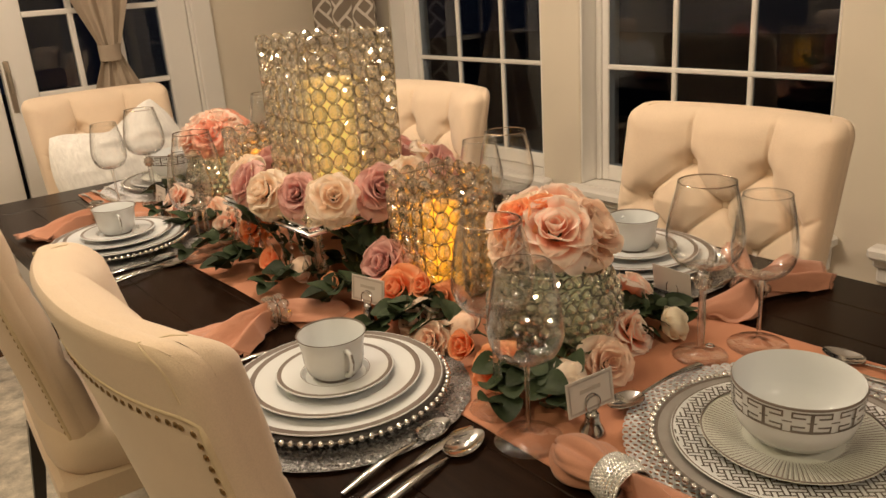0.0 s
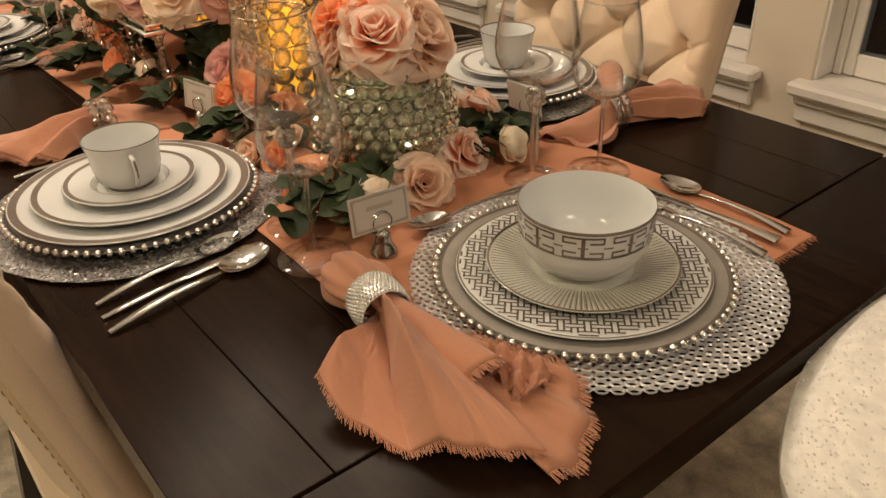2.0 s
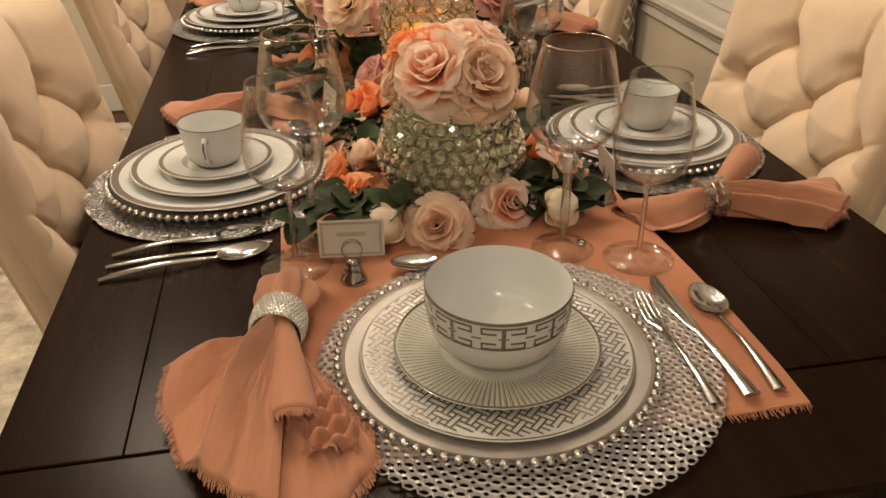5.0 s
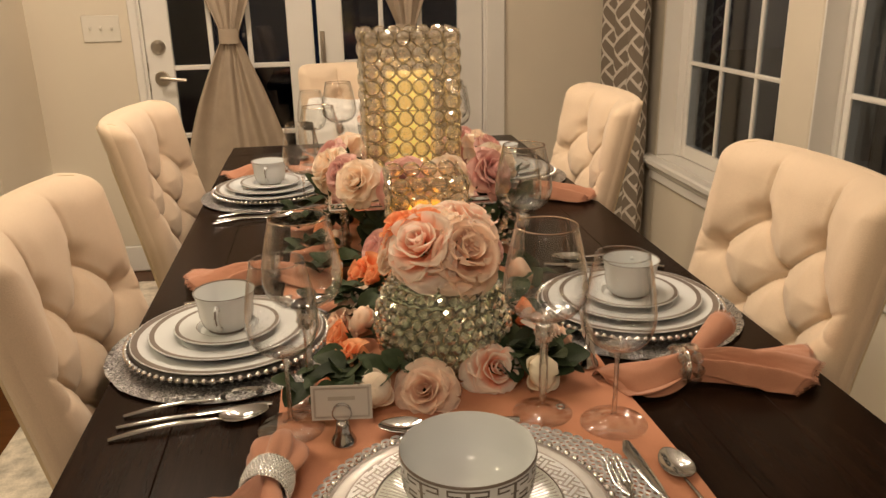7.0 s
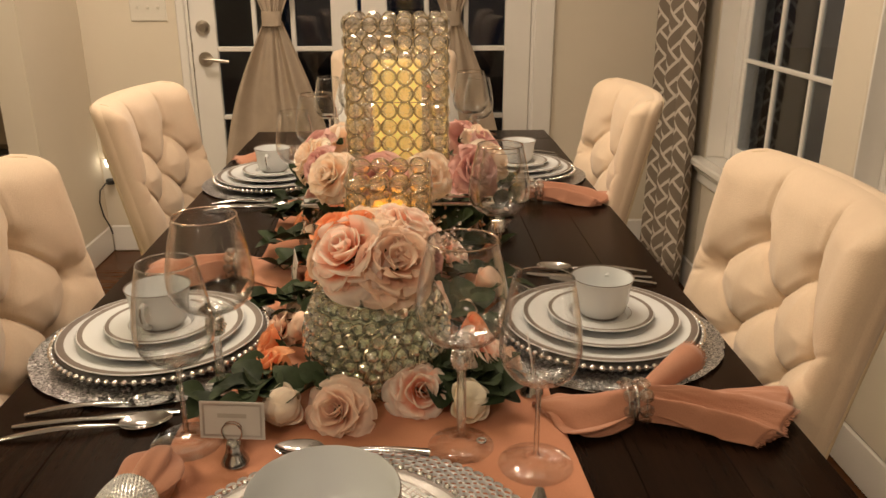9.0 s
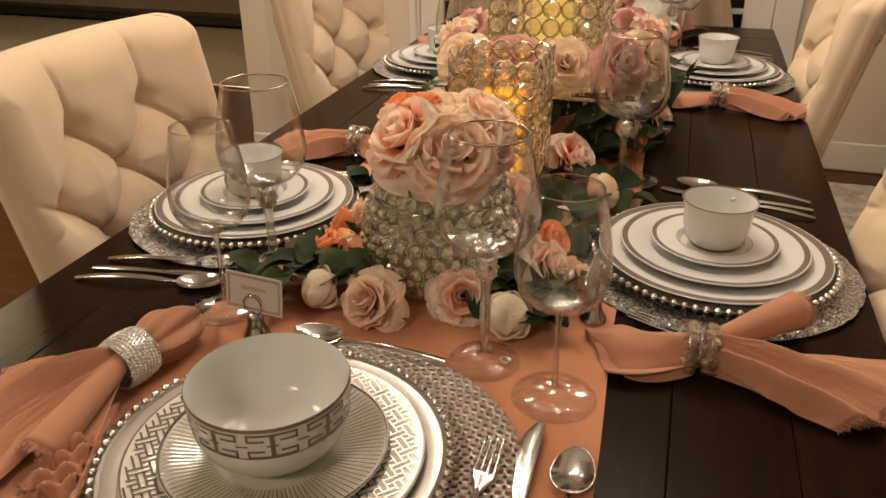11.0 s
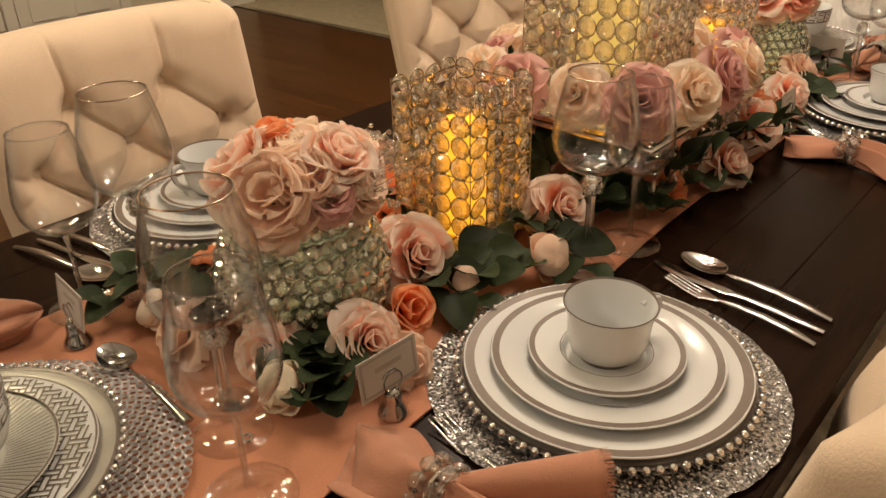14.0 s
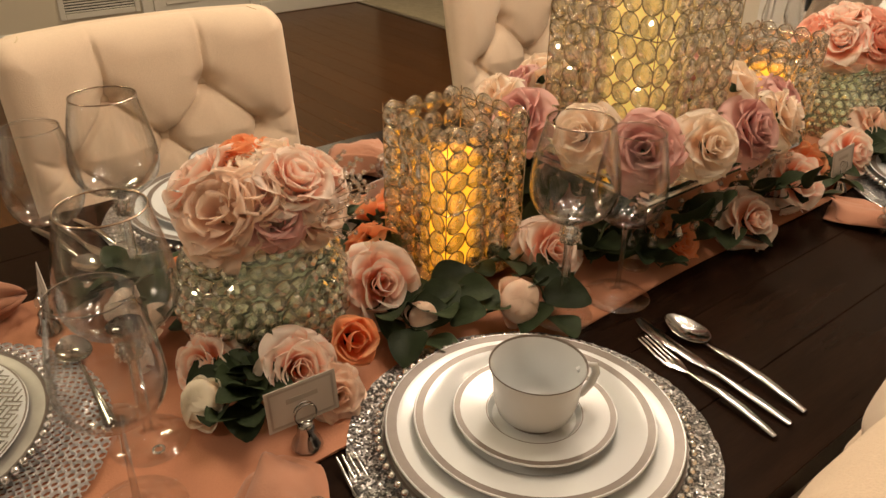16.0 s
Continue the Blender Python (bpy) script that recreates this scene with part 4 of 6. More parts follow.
def fret_plate(c, z, R=0.131):
    ob = plate(c, z, R, [(R * 0.985, R)], "fret_plate", "white dinner plate printed with a grey geometric fret", "fret plates", 0.60, 0.014)

    # a woven lattice that runs straight across the rim, cut off at its edges
    b, p, w = Build(), 0.0124, 0.00098
    r0, r1 = R * 0.63, R * 0.975

    def bar(ax, ay, bx, by):
        dx, dy = bx - ax, by - ay
        n = math.hypot(dx, dy)
        nx, ny = -dy / n * w, dx / n * w

        def fn(u, v):
            x, y = ax + dx * u + nx * (2 * v - 1), ay + dy * u + ny * (2 * v - 1)
            r = math.hypot(x, y)
            return (x, y, 0.0105 + 0.0035 * max(0.0, r - R * 0.63) / (R * 0.37) + 0.0007)

        if r0 < math.hypot(ax, ay) < r1 and r0 < math.hypot(bx, by) < r1:
            b.grid(fn, 2, 1)

    c45 = math.sqrt(0.5)
    for i in range(-13, 14):
        for j in range(-13, 14):
            for o in (-0.24, 0.24):
                ends = (-0.74, 0.74)
                pts = [(i + e, j + o) if (i + j) % 2 else (i + o, j + e) for e in (ends[0], 0.0, ends[1])]
                pts = [((x - y) * c45 * p, (x + y) * c45 * p) for x, y in pts]
                for (ax, ay), (bx, by) in zip(pts, pts[1:]):
                    bar(ax, ay, bx, by)
    part("fret_print", b, KEYLINE, ob, "printed grey fret pattern", 60)
    return ob


def ribbed_plate(c, z, R=0.099):
    th = thing("ribbed_plate", pose(*c, z), "pale ribbed salad plate with a platinum edge", "salad plate", "ribbed plates")
    n = 324

    def fn(u, v):
        r = R * (0.50 + 0.50 * v)
        k = round(u * n) % 3
        a = 2 * math.pi * u
        zz = 0.006 + 0.009 * max(0.0, (v - 0.15)) ** 1.3 + (0.0011 if k == 0 else 0.0) * min(1, v * 5) * (1 if v < 0.93 else 0)
        return (r * math.cos(a), r * math.sin(a), zz)

    part("ribbed_rim", Build().grid(fn, n, 10, True), CELADON, th, "", 25)
    dark = Build()
    for i in range(108):
        a = 2 * math.pi * (i * 3 + 1.5) / n
        ca, sa = math.cos(a), math.sin(a)
        base = len(dark.v)
        for v in (0.08, 0.92):
            r = R * (0.5 + 0.5 * v)
            zz = 0.0066 + 0.009 * max(0.0, (v - 0.15)) ** 1.3
            w = 0.0003 + 0.0004 * v
            dark.v += [(r * ca - w * sa, r * sa + w * ca, zz), (r * ca + w * sa, r * sa - w * ca, zz)]
            dark.uv += [(0, 0)] * 2
        dark.f.append((base, base + 1, base + 3, base + 2))
        dark.m.append(0)
    tagged(part("radial_line", dark, BAND, th, "fine grey radial lines", 0), kind="stuff")
    prof = [(R, 0.0142), (R + 0.001, 0.0135), (R * 0.985, 0.0122), (R * 0.6, 0.0035), (R * 0.54, 0), (R * 0.5, 0.0), (R * 0.48, 0.002), (0, 0.002)]
    part("underside", Build().lathe(prof, 64), CELADON, th)
    part("well", Build().lathe([(0, 0.0058), (R * 0.5, 0.0060)], 64), CELADON, th)
    part("rim_line", Build().torus((0, 0, 0.0146), R * 0.995, 0.0010, seg=64), BAND, th, "platinum edge")
    return th


def wine_glass(c, H=0.195, R=0.036, jewel=False, z=None):
    kind = "tall" if jewel else "small"
    label = "tall clear wine glass with a silver rim and jewelled stem" if jewel else "plain clear stemmed wine glass, empty"
    th = thing("wine_glass", pose(*c, z if z is not None else TOP + 0.0038), label, "wine glass", kind + " wine glasses")
    stem = H * (0.52 if jewel else 0.46)
    hb = H - stem
    prof = []
    for k in range(19):
        s = k / 18
        if s < 0.42:
            q = s / 0.42
            r = R * math.sin(math.pi / 2 * q ** 0.54) if k else 0.0
        else:
            q = (s - 0.42) / 0.58
            r = R * (1 - 0.28 * q ** 1.5)
        prof.append((max(r, 0.0005), stem + hb * (s ** 1.15)))
    wall = prof + [(max(0.0004, r - 0.0011), zz + (0.0014 if k < 4 else 0)) for k, (r, zz) in reversed(list(enumerate(prof)))]
    part("bowl", Build().lathe(wall, 40), GLASS, th, "thin clear bowl", 80)
    part("base_lens", Build().lathe([(0.0, stem + 0.0010), (R * 0.16, stem + 0.0014), (R * 0.34, stem + 0.0052), (R * 0.30, stem + 0.0068), (0.0, stem + 0.0058)], 28), LENS, th, "thick clear foot of the bowl", 80)
    rim_r, rim_z = prof[-1]
    part("rim", Build().torus((0, 0, rim_z), rim_r, 0.0009 if jewel else 0.0006, seg=40), RIMGLASS if jewel else STEM, th, "thin silver rim" if jewel else "", 80)
    fr = R * (0.74 if jewel else 0.95)
    part("foot", Build().lathe([(0.0, 0.0), (fr * 0.98, 0.0), (fr, 0.0008), (fr * 0.98, 0.0018), (fr * 0.6, 0.0032), (0.006, 0.0075), (0.0035, 0.014)], 40), GLASS, th, "wide clear foot", 80)
    st = Build()
    if jewel:
        st.lathe([(0.0036, 0.012), (0.0050, 0.020), (0.0060, stem * 0.35), (0.0052, stem * 0.70), (0.0060, stem * 0.76)], 16)
        st.lathe([(0.0060, stem * 0.95), (0.0050, stem * 0.97), (0.0070, stem * 0.99), (0.004, stem + 0.003)], 16)
    else:
        st.lathe([(0.0034, 0.012), (0.0029, stem * 0.5), (0.0030, stem * 0.85), (0.0055, stem + 0.001)], 14)
    part("stem", st, STEM, th, "", 80)
    if jewel:
        jb = Build()
        for k in range(3):
            for i in range(10):
                a = 2 * math.pi * (i + 0.5 * (k % 2)) / 10
                rr = (0.0088, 0.0112, 0.0092)[k]
                jb.ball((rr * math.cos(a), rr * math.sin(a), stem * (0.80 + 0.058 * k)), 0.0030, 6, 4)
        tagged(part("jewel", jb, CRYSTAL, th, "ring of small crystals", 20), kind="stuff")
        part("collar", Build().lathe([(0.004, stem * 0.76), (0.0080, stem * 0.79), (0.0098, stem * 0.86), (0.0080, stem * 0.94), (0.004, stem * 0.96)], 16), SILVER, th, "silver collar")
        part("foot_charm", Build().torus((fr * 0.62, 0, 0.0058), 0.0052, 0.0016, seg=14), SILVER, th, "small silver charm")
    return th


# ---- cutlery: local x runs from the handle's end to the tip ----


def handle_pts(L, rise=0.010):
    return [(L * k / 14, 0, 0.0022 + rise * math.sin(math.pi * (k / 14)) * 0.6) for k in range(15)]


FLAT = (0, 1, 0)


def slim_handle(b, hl, rise=0.010, neck=0.0022):
    """Pointed at the end, broadest a third of the way, with a crest along the top."""
    b.tube(handle_pts(hl, rise), lambda s: (0.0022 + 0.0040 * math.sin(math.pi * min(1.0, 0.10 + 0.85 * s)) ** 0.8 * (1 - 0.35 * s) if s < 0.9 else neck, 0.0019), 8, side=FLAT)


def square_handle(b, hl, rise=0.008, neck=0.0024):
    """Thin at the neck and flared to a thick square-cut end."""
    b.tube(handle_pts(hl, rise), lambda s: (neck + 0.0048 * (1 - s) ** 2.2, 0.0019 + 0.0012 * (1 - s) ** 2), 8, side=FLAT)


def spoon_mesh(handle, L=0.19, wide=0.0185):
    b = Build()
    hl = L * 0.70
    handle(b, hl)

    def fn(u, v):
        a = 2 * math.pi * u
        x = 0.030 * math.cos(a) * v
        y = wide * math.sin(a) * v * (1 - 0.16 * math.cos(a))
        return (hl + 0.027 + x, y, 0.0066 - 0.0064 * (1 - v * v) + 0.0016 * max(0.0, math.cos(a)) * v)

    b.grid(fn, 32, 9, True)
    b.grid(lambda u, v: (lambda p: (p[0], p[1], p[2] - 0.0011))(fn(1 - u, v)), 32, 9, True)
    rim = [fn(k / 32, 1) for k in range(33)]
    b.tube([(x, y, z - 0.0005) for x, y, z in rim], 0.0007, 5, caps=False)
    return b.mesh("spoon", [STEEL], 60)


def fork_mesh(handle, L=0.195):
    b = Build()
    hl = L * 0.66
    handle(b, hl)
    b.tube([(hl - 0.006, 0, 0.0026), (hl + 0.006, 0, 0.0022), (hl + 0.014, 0, 0.0014), (hl + 0.022, 0, 0.0016)], lambda s: (0.0026 + 0.0094 * math.sin(math.pi / 2 * s), 0.0012), 8, side=FLAT)
    for k in range(4):
        y = (k - 1.5) * 0.0062
        b.tube([(hl + 0.018, y, 0.0015), (hl + 0.035, y, 0.0030), (hl + 0.050, y * 0.97, 0.0056), (L, y * 0.93, 0.0080)], lambda s: (0.0022 - 0.0010 * s, 0.0011), 6, side=FLAT)
    return b.mesh("fork", [STEEL], 60)


def knife_mesh(handle, L=0.225):
    b = Build()
    hl = L * 0.50
    handle(b, hl, 0.003, 0.0046)
    b.tube([(hl - 0.004, 0, 0.0024), (hl + 0.015, 0.001, 0.0024), (hl + 0.055, 0.002, 0.0024), (hl + 0.09, 0.001, 0.0022), (L - 0.012, -0.001, 0.0020), (L, -0.004, 0.0018)],
           lambda s: (0.0046 + 0.0050 * math.sin(math.pi * min(1, s * 1.02)) * (1 if s < 0.8 else 0.9), 0.0009), 8, side=FLAT)
    return b.mesh("knife", [STEEL], 50)


CUTLERY = {
    "slim": {"spoon": spoon_mesh(slim_handle), "fork": fork_mesh(slim_handle), "knife": knife_mesh(slim_handle)},
    "square": {"spoon": spoon_mesh(square_handle, wide=0.0195), "fork": fork_mesh(square_handle), "knife": knife_mesh(square_handle)},
}


def cutlery(kind, end, tip, z=None, style="slim"):
    me = CUTLERY[style][kind]
    L = {"spoon": 0.19, "fork": 0.195, "knife": 0.225}[kind]
    d = Vector((tip[0] - end[0], tip[1] - end[1]))
    a = math.degrees(math.atan2(d.y, d.x))
    ob = new(kind, me)
    ob.matrix_basis = pose(end[0], end[1], z if z is not None else TOP + 0.001, 0, 0, a) @ Matrix.Scale(d.length / L, 4)
    how = "with a slim pointed handle" if style == "slim" else "with a flared square-ended handle"
    return tagged(ob, "polished steel %s %s" % ({"spoon": "spoon", "fork": "dinner fork", "knife": "dinner knife"}[kind], how), kind, kind + "s")


# ---- the six settings ----
SIDE = [((-0.343, 0.706), 1), ((0.317, 0.718), -1), ((-0.331, 1.662), 1), ((0.324, 1.735), -1)]


SIDEWARE = {
    1: [("spoon", -0.124, -0.254, 0.072, -0.216), ("knife", -0.121, -0.224, 0.075, -0.192), ("spoon", -0.118, -0.196, 0.062, -0.164), ("fork", -0.10, 0.195, 0.09, 0.175)],
    -1: [("spoon", 0.149, 0.258, -0.052, 0.288), ("knife", 0.150, 0.228, -0.075, 0.256), ("fork", 0.150, 0.198, -0.040, 0.226), ("fork", 0.10, -0.195, -0.092, -0.162)],
}


def side_setting(c, s):
    round_mat(c)
    z = TOP + 0.0062
    charger(c, z)
    plate(c, z + 0.0078, 0.1460, [(0.1352, 0.1450)], "dinner_plate", "white china dinner plate with a wide platinum band", "dinner plates")
    plate(c, z + 0.0160, 0.1180, [(0.1094, 0.1168)], "salad_plate", "white china salad plate with a platinum band", "salad plates")
    plate(c, z + 0.0240, 0.0795, [(0.0730, 0.0787), (0.0466, 0.0476)], "saucer", "white china saucer with a platinum band", "saucers", 0.55, 0.014)
    cup(c, z + 0.0288, -97 if s > 0 else 66)
    # spoons and knife on the sitter's right, fork on the left
    x, y = c
    for kind, ex, ey, tx, ty in SIDEWARE[s]:
        cutlery(kind, (x + ex, y + ey), (x + tx, y + ty))


for c, s in SIDE:
    side_setting(c, s)

ENDS = [((-0.051, 0.209), 1), ((0.0, 2.165), -1)]
for c, s in ENDS:
    open_mat((c[0] + s * 0.022, c[1] + s * 0.003))
    z = TOP + 0.0085
    charger(c, z)
    fret_plate(c, z + 0.0052)
    ribbed_plate(c, z + 0.0115)
    bowl(c, z + 0.0185)

# glasses: place, height, radius, jewelled
GLASSES = [
    ((-0.239, 0.438), 0.227, 0.0450, False), ((-0.214, 0.518), 0.256, 0.0525, True),
    ((0.085, 0.418), 0.256, 0.0525, True), ((0.167, 0.377), 0.227, 0.0450, False),
    ((0.179, 0.906), 0.256, 0.0525, True), ((0.192, 0.995), 0.227, 0.0450, False),
    ((-0.190, 1.490), 0.256, 0.0525, True), ((-0.235, 1.425), 0.227, 0.0450, False),
    ((0.205, 1.920), 0.256, 0.0525, True), ((0.235, 2.000), 0.227, 0.0450, False),
    ((-0.130, 1.985), 0.256, 0.0525, True), ((-0.215, 2.030), 0.227, 0.0450, False),
]
for c, H, R, jewel in GLASSES:
    wine_glass(c, H, R, jewel)

# cutlery of the end settings
for (ex, ey), s in ENDS:
    flip = lambda x, y: (ex + s * (x - ENDS[0][0][0]), ey + s * (y - ENDS[0][0][1]))
    cutlery("spoon", flip(0.199, 0.118), flip(0.203, 0.300), TOP + 0.005, "square")
    cutlery("knife", flip(0.168, 0.113), flip(0.160, 0.325), TOP + 0.0085, "square")
    cutlery("fork", flip(0.127, 0.105), flip(0.129, 0.285), TOP + 0.0105, "square")
    cutlery("spoon", flip(0.048, 0.394), flip(-0.130, 0.404), TOP + 0.0095, "square")

# ---- napkins ----


def cloth_sheet(name, fn, nu, nv, parent, label=""):
    ob = part(name, Build().grid(fn, nu, nv), CLOTH, parent, label, 70)
    mod = ob.modifiers.new("thickness", "SOLIDIFY")
    mod.thickness, mod.offset = 0.0016, 0.0
    return ob


def edge_fringe(fn, parent, side="v1", n=26, length=0.007):
    if side == "v1":
        pts = [fn(k / n, 1.0) for k in range(n + 1)]
        ins = [fn(k / n, 0.94) for k in range(n + 1)]
    else:
        e = 0.0 if side == "u0" else 1.0
        pts = [fn(e, 0.35 + 0.65 * k / n) for k in range(n + 1)]
        ins = [fn(0.06 if e == 0 else 0.94, 0.35 + 0.65 * k / n) for k in range(n + 1)]
    fb = Build()
    for k in range(n):
        p, q = Vector(pts[k]), Vector(pts[k + 1])
        o = (p - Vector(ins[k]))
        o = o.normalized() if o.length > 1e-6 else Vector((0, 0, -1))
        m = max(2, int((q - p).length / 0.0007))
        for i in range(m):
            a = p.lerp(q, (i + random.random()) / m)
            e = a + o * length * random.uniform(0.6, 1.25) + (q - p).normalized() * random.uniform(-0.003, 0.003) + Vector((0, 0, random.uniform(-0.0015, 0.0015)))
            sd = (q - p).normalized() * 0.0004
            base = len(fb.v)
            fb.v += [tuple(a - sd), tuple(a + sd), tuple(e + sd), tuple(e - sd)]
            fb.uv += [(0, 0)] * 4
            fb.f.append((base, base + 1, base + 2, base + 3))
            fb.m.append(0)
    part("fringe", fb, CLOTH, parent, "frayed thread edge", 0)


def crystal_ring(parent, m):
    """A napkin ring of round cut stones."""
    rg = part("napkin_ring", Build().torus((0, 0, 0.021), 0.0190, 0.0016, "x", 24, 6).torus((0.010, 0, 0.021), 0.0188, 0.0010, "x", 24, 6).torus((-0.010, 0, 0.021), 0.0188, 0.0010, "x", 24, 6), SILVER, parent, "silver ring set with round crystals", m=m)
    for k in range(8):
        a = 2 * math.pi * k / 8
        for x in (-0.0088, 0.0088):
            part("stone", STONE, None, rg, m=Matrix.Translation((x, 0.0215 * math.cos(a), 0.021 + 0.0215 * math.sin(a))) @ Matrix.Rotation(a - math.pi / 2, 4, "X"))
    return rg


def stone_mesh(name, R, h, seg, mt, rim=None):
    b = Build().lathe([(0.0, h), (R * 0.55, h), (R * 0.97, h * 0.25), (R, 0.0), (R * 0.6, -h * 0.55), (0.0, -h * 0.8)], seg)
    if rim:
        b.torus((0, 0, 0), R * 1.10, R * 0.095, "z", 16, 5, 1)
    return b.mesh(name, [mt, rim] if rim else [mt], 12)


STONE = stone_mesh("stone", 0.0086, 0.0045, 10, CRYSTAL)


def knots(s, at, values):
    """Soft steps through the values given at the knots."""
    k = max(0, min(len(at) - 2, sum(1 for q in at[1:-1] if s > q)))
    t = (s - at[k]) / (at[k + 1] - at[k])
    t = 0.4 * t + 0.6 * t * t * (3 - 2 * t)
    return values[k] + (values[k + 1] - values[k]) * t


def side_napkin(ring, turn, seed, flap=True, mirror=1, size=1.0, spread=1.0):
    th = thing("napkin", pose(ring[0], ring[1], TOP + 0.003, 0, 0, turn), "terracotta cloth napkin gathered in a crystal ring, frayed edges", "napkin", "side napkins")
    AT = (-1, -0.72, -0.45, 0.05, 0.5, 1)

    def spray(first, last, near, far, low, lift=1.0):
        """A gathered sheet that fans out of the ring: a turned-under hem, a hollow and two soft ridges."""
        def fn(u, v):
            s = 2 * u - 1
            a = radians(first + (last - first) * (s + 1) / 2) * spread * (0.40 + 0.60 * min(1, 1.9 * v))
            L = size * (near + (far - near) * ((s + 1) / 2) ** 0.8 + 0.004 * math.sin(9 * s + seed))
            z0 = knots(s, AT, (0.014, 0.030, 0.038, 0.044, 0.040, 0.026))
            z1 = knots(s, AT, (0.006, 0.036, 0.020, 0.040, 0.026, 0.016)) * lift
            z2 = knots(s, AT, (0.002, 0.018, 0.005, 0.018, 0.007, 0.008)) * lift
            z = z0 * (1 - v) * (1 - 2 * v) + 4 * z1 * v * (1 - v) + z2 * v * (2 * v - 1) - low
            z += (0.0035 * noise.noise((s * 3, v * 4, seed)) + 0.0012 * noise.noise((s * 12, v * 12, seed))) * min(1, 4 * v)
            r = 0.004 + L * v
            return (r * math.cos(a), mirror * (r * math.sin(a) + 0.013 * s * (1 - v)), max(0.0016, z))
        return fn

    def sheet(name, fn, n=64, m=26):
        cloth_sheet(name, fn, n, m, th)
        edge_fringe(fn, th, n=44, length=0.007)

    sheet("cloth", spray(-30, 15, 0.140, 0.220, 0.0), 96, 34)
    sheet("cloth_layer", spray(-24, 18, 0.152, 0.200, 0.010, 0.7), 60, 24)
    if flap:
        def roll(u, v):
            a = 2 * math.pi * u * 1.25
            r = (0.010 + 0.012 * v) * (1 - 0.2 * u)
            d = radians(44) * spread
            l, w = 0.130 * size * v, r * math.cos(a)
            return (0.006 + l * math.cos(d) - w * math.sin(d), mirror * (l * math.sin(d) + w * math.cos(d)), 0.030 + 0.004 * v + r * math.sin(a))
        sheet("cloth_flap", roll, 36, 14)

    def tail(u, v):
        s = 2 * u - 1
        w = 0.017 + 0.034 * math.sin(math.pi * min(1, v * 0.75)) - 0.022 * max(0, v - 0.7) / 0.3
        z = 0.036 * (1 - 0.72 * v) + 0.007 * math.cos(3.4 * s + seed) * (1 - 0.4 * v) - 0.030 * s * s * (1 - 0.6 * v) + 0.002 * noise.noise((s * 4, v * 5, seed))
        return (-0.003 - 0.118 * v * (1 - 0.10 * s * s + 0.08 * s), w * s + 0.020 * v * v, max(0.0014, z))

    cloth_sheet("cloth_tail", tail, 40, 24, th)

    def tail_under(u, v):
        s = 2 * u - 1
        w = 0.016 + 0.026 * math.sin(math.pi * min(1, v * 0.7))
        z = 0.004 + 0.010 * (1 - v) + 0.006 * math.sin(5 * s + seed) * v
        return (-0.003 - 0.100 * v * (1 + 0.15 * s), w * s - 0.012 * v * v, max(0.0012, z))

    cloth_sheet("cloth_tail_layer", tail_under, 30, 16, th)
    crystal_ring(th, Matrix.Translation((0, 0, 0.0)) @ Matrix.Scale(1.12, 4))
    return th


side_napkin((0.304, 0.472), 0, 0.4)
side_napkin((-0.290, 0.985), 176, 1.7, False, -1, 0.80, 1.5)
side_napkin((0.333, 1.474), -5, 2.6, False, 1, 0.92, 0.95)
side_napkin((-0.310, 1.900), 180, 3.3, False, -1, 0.85, 1.1)


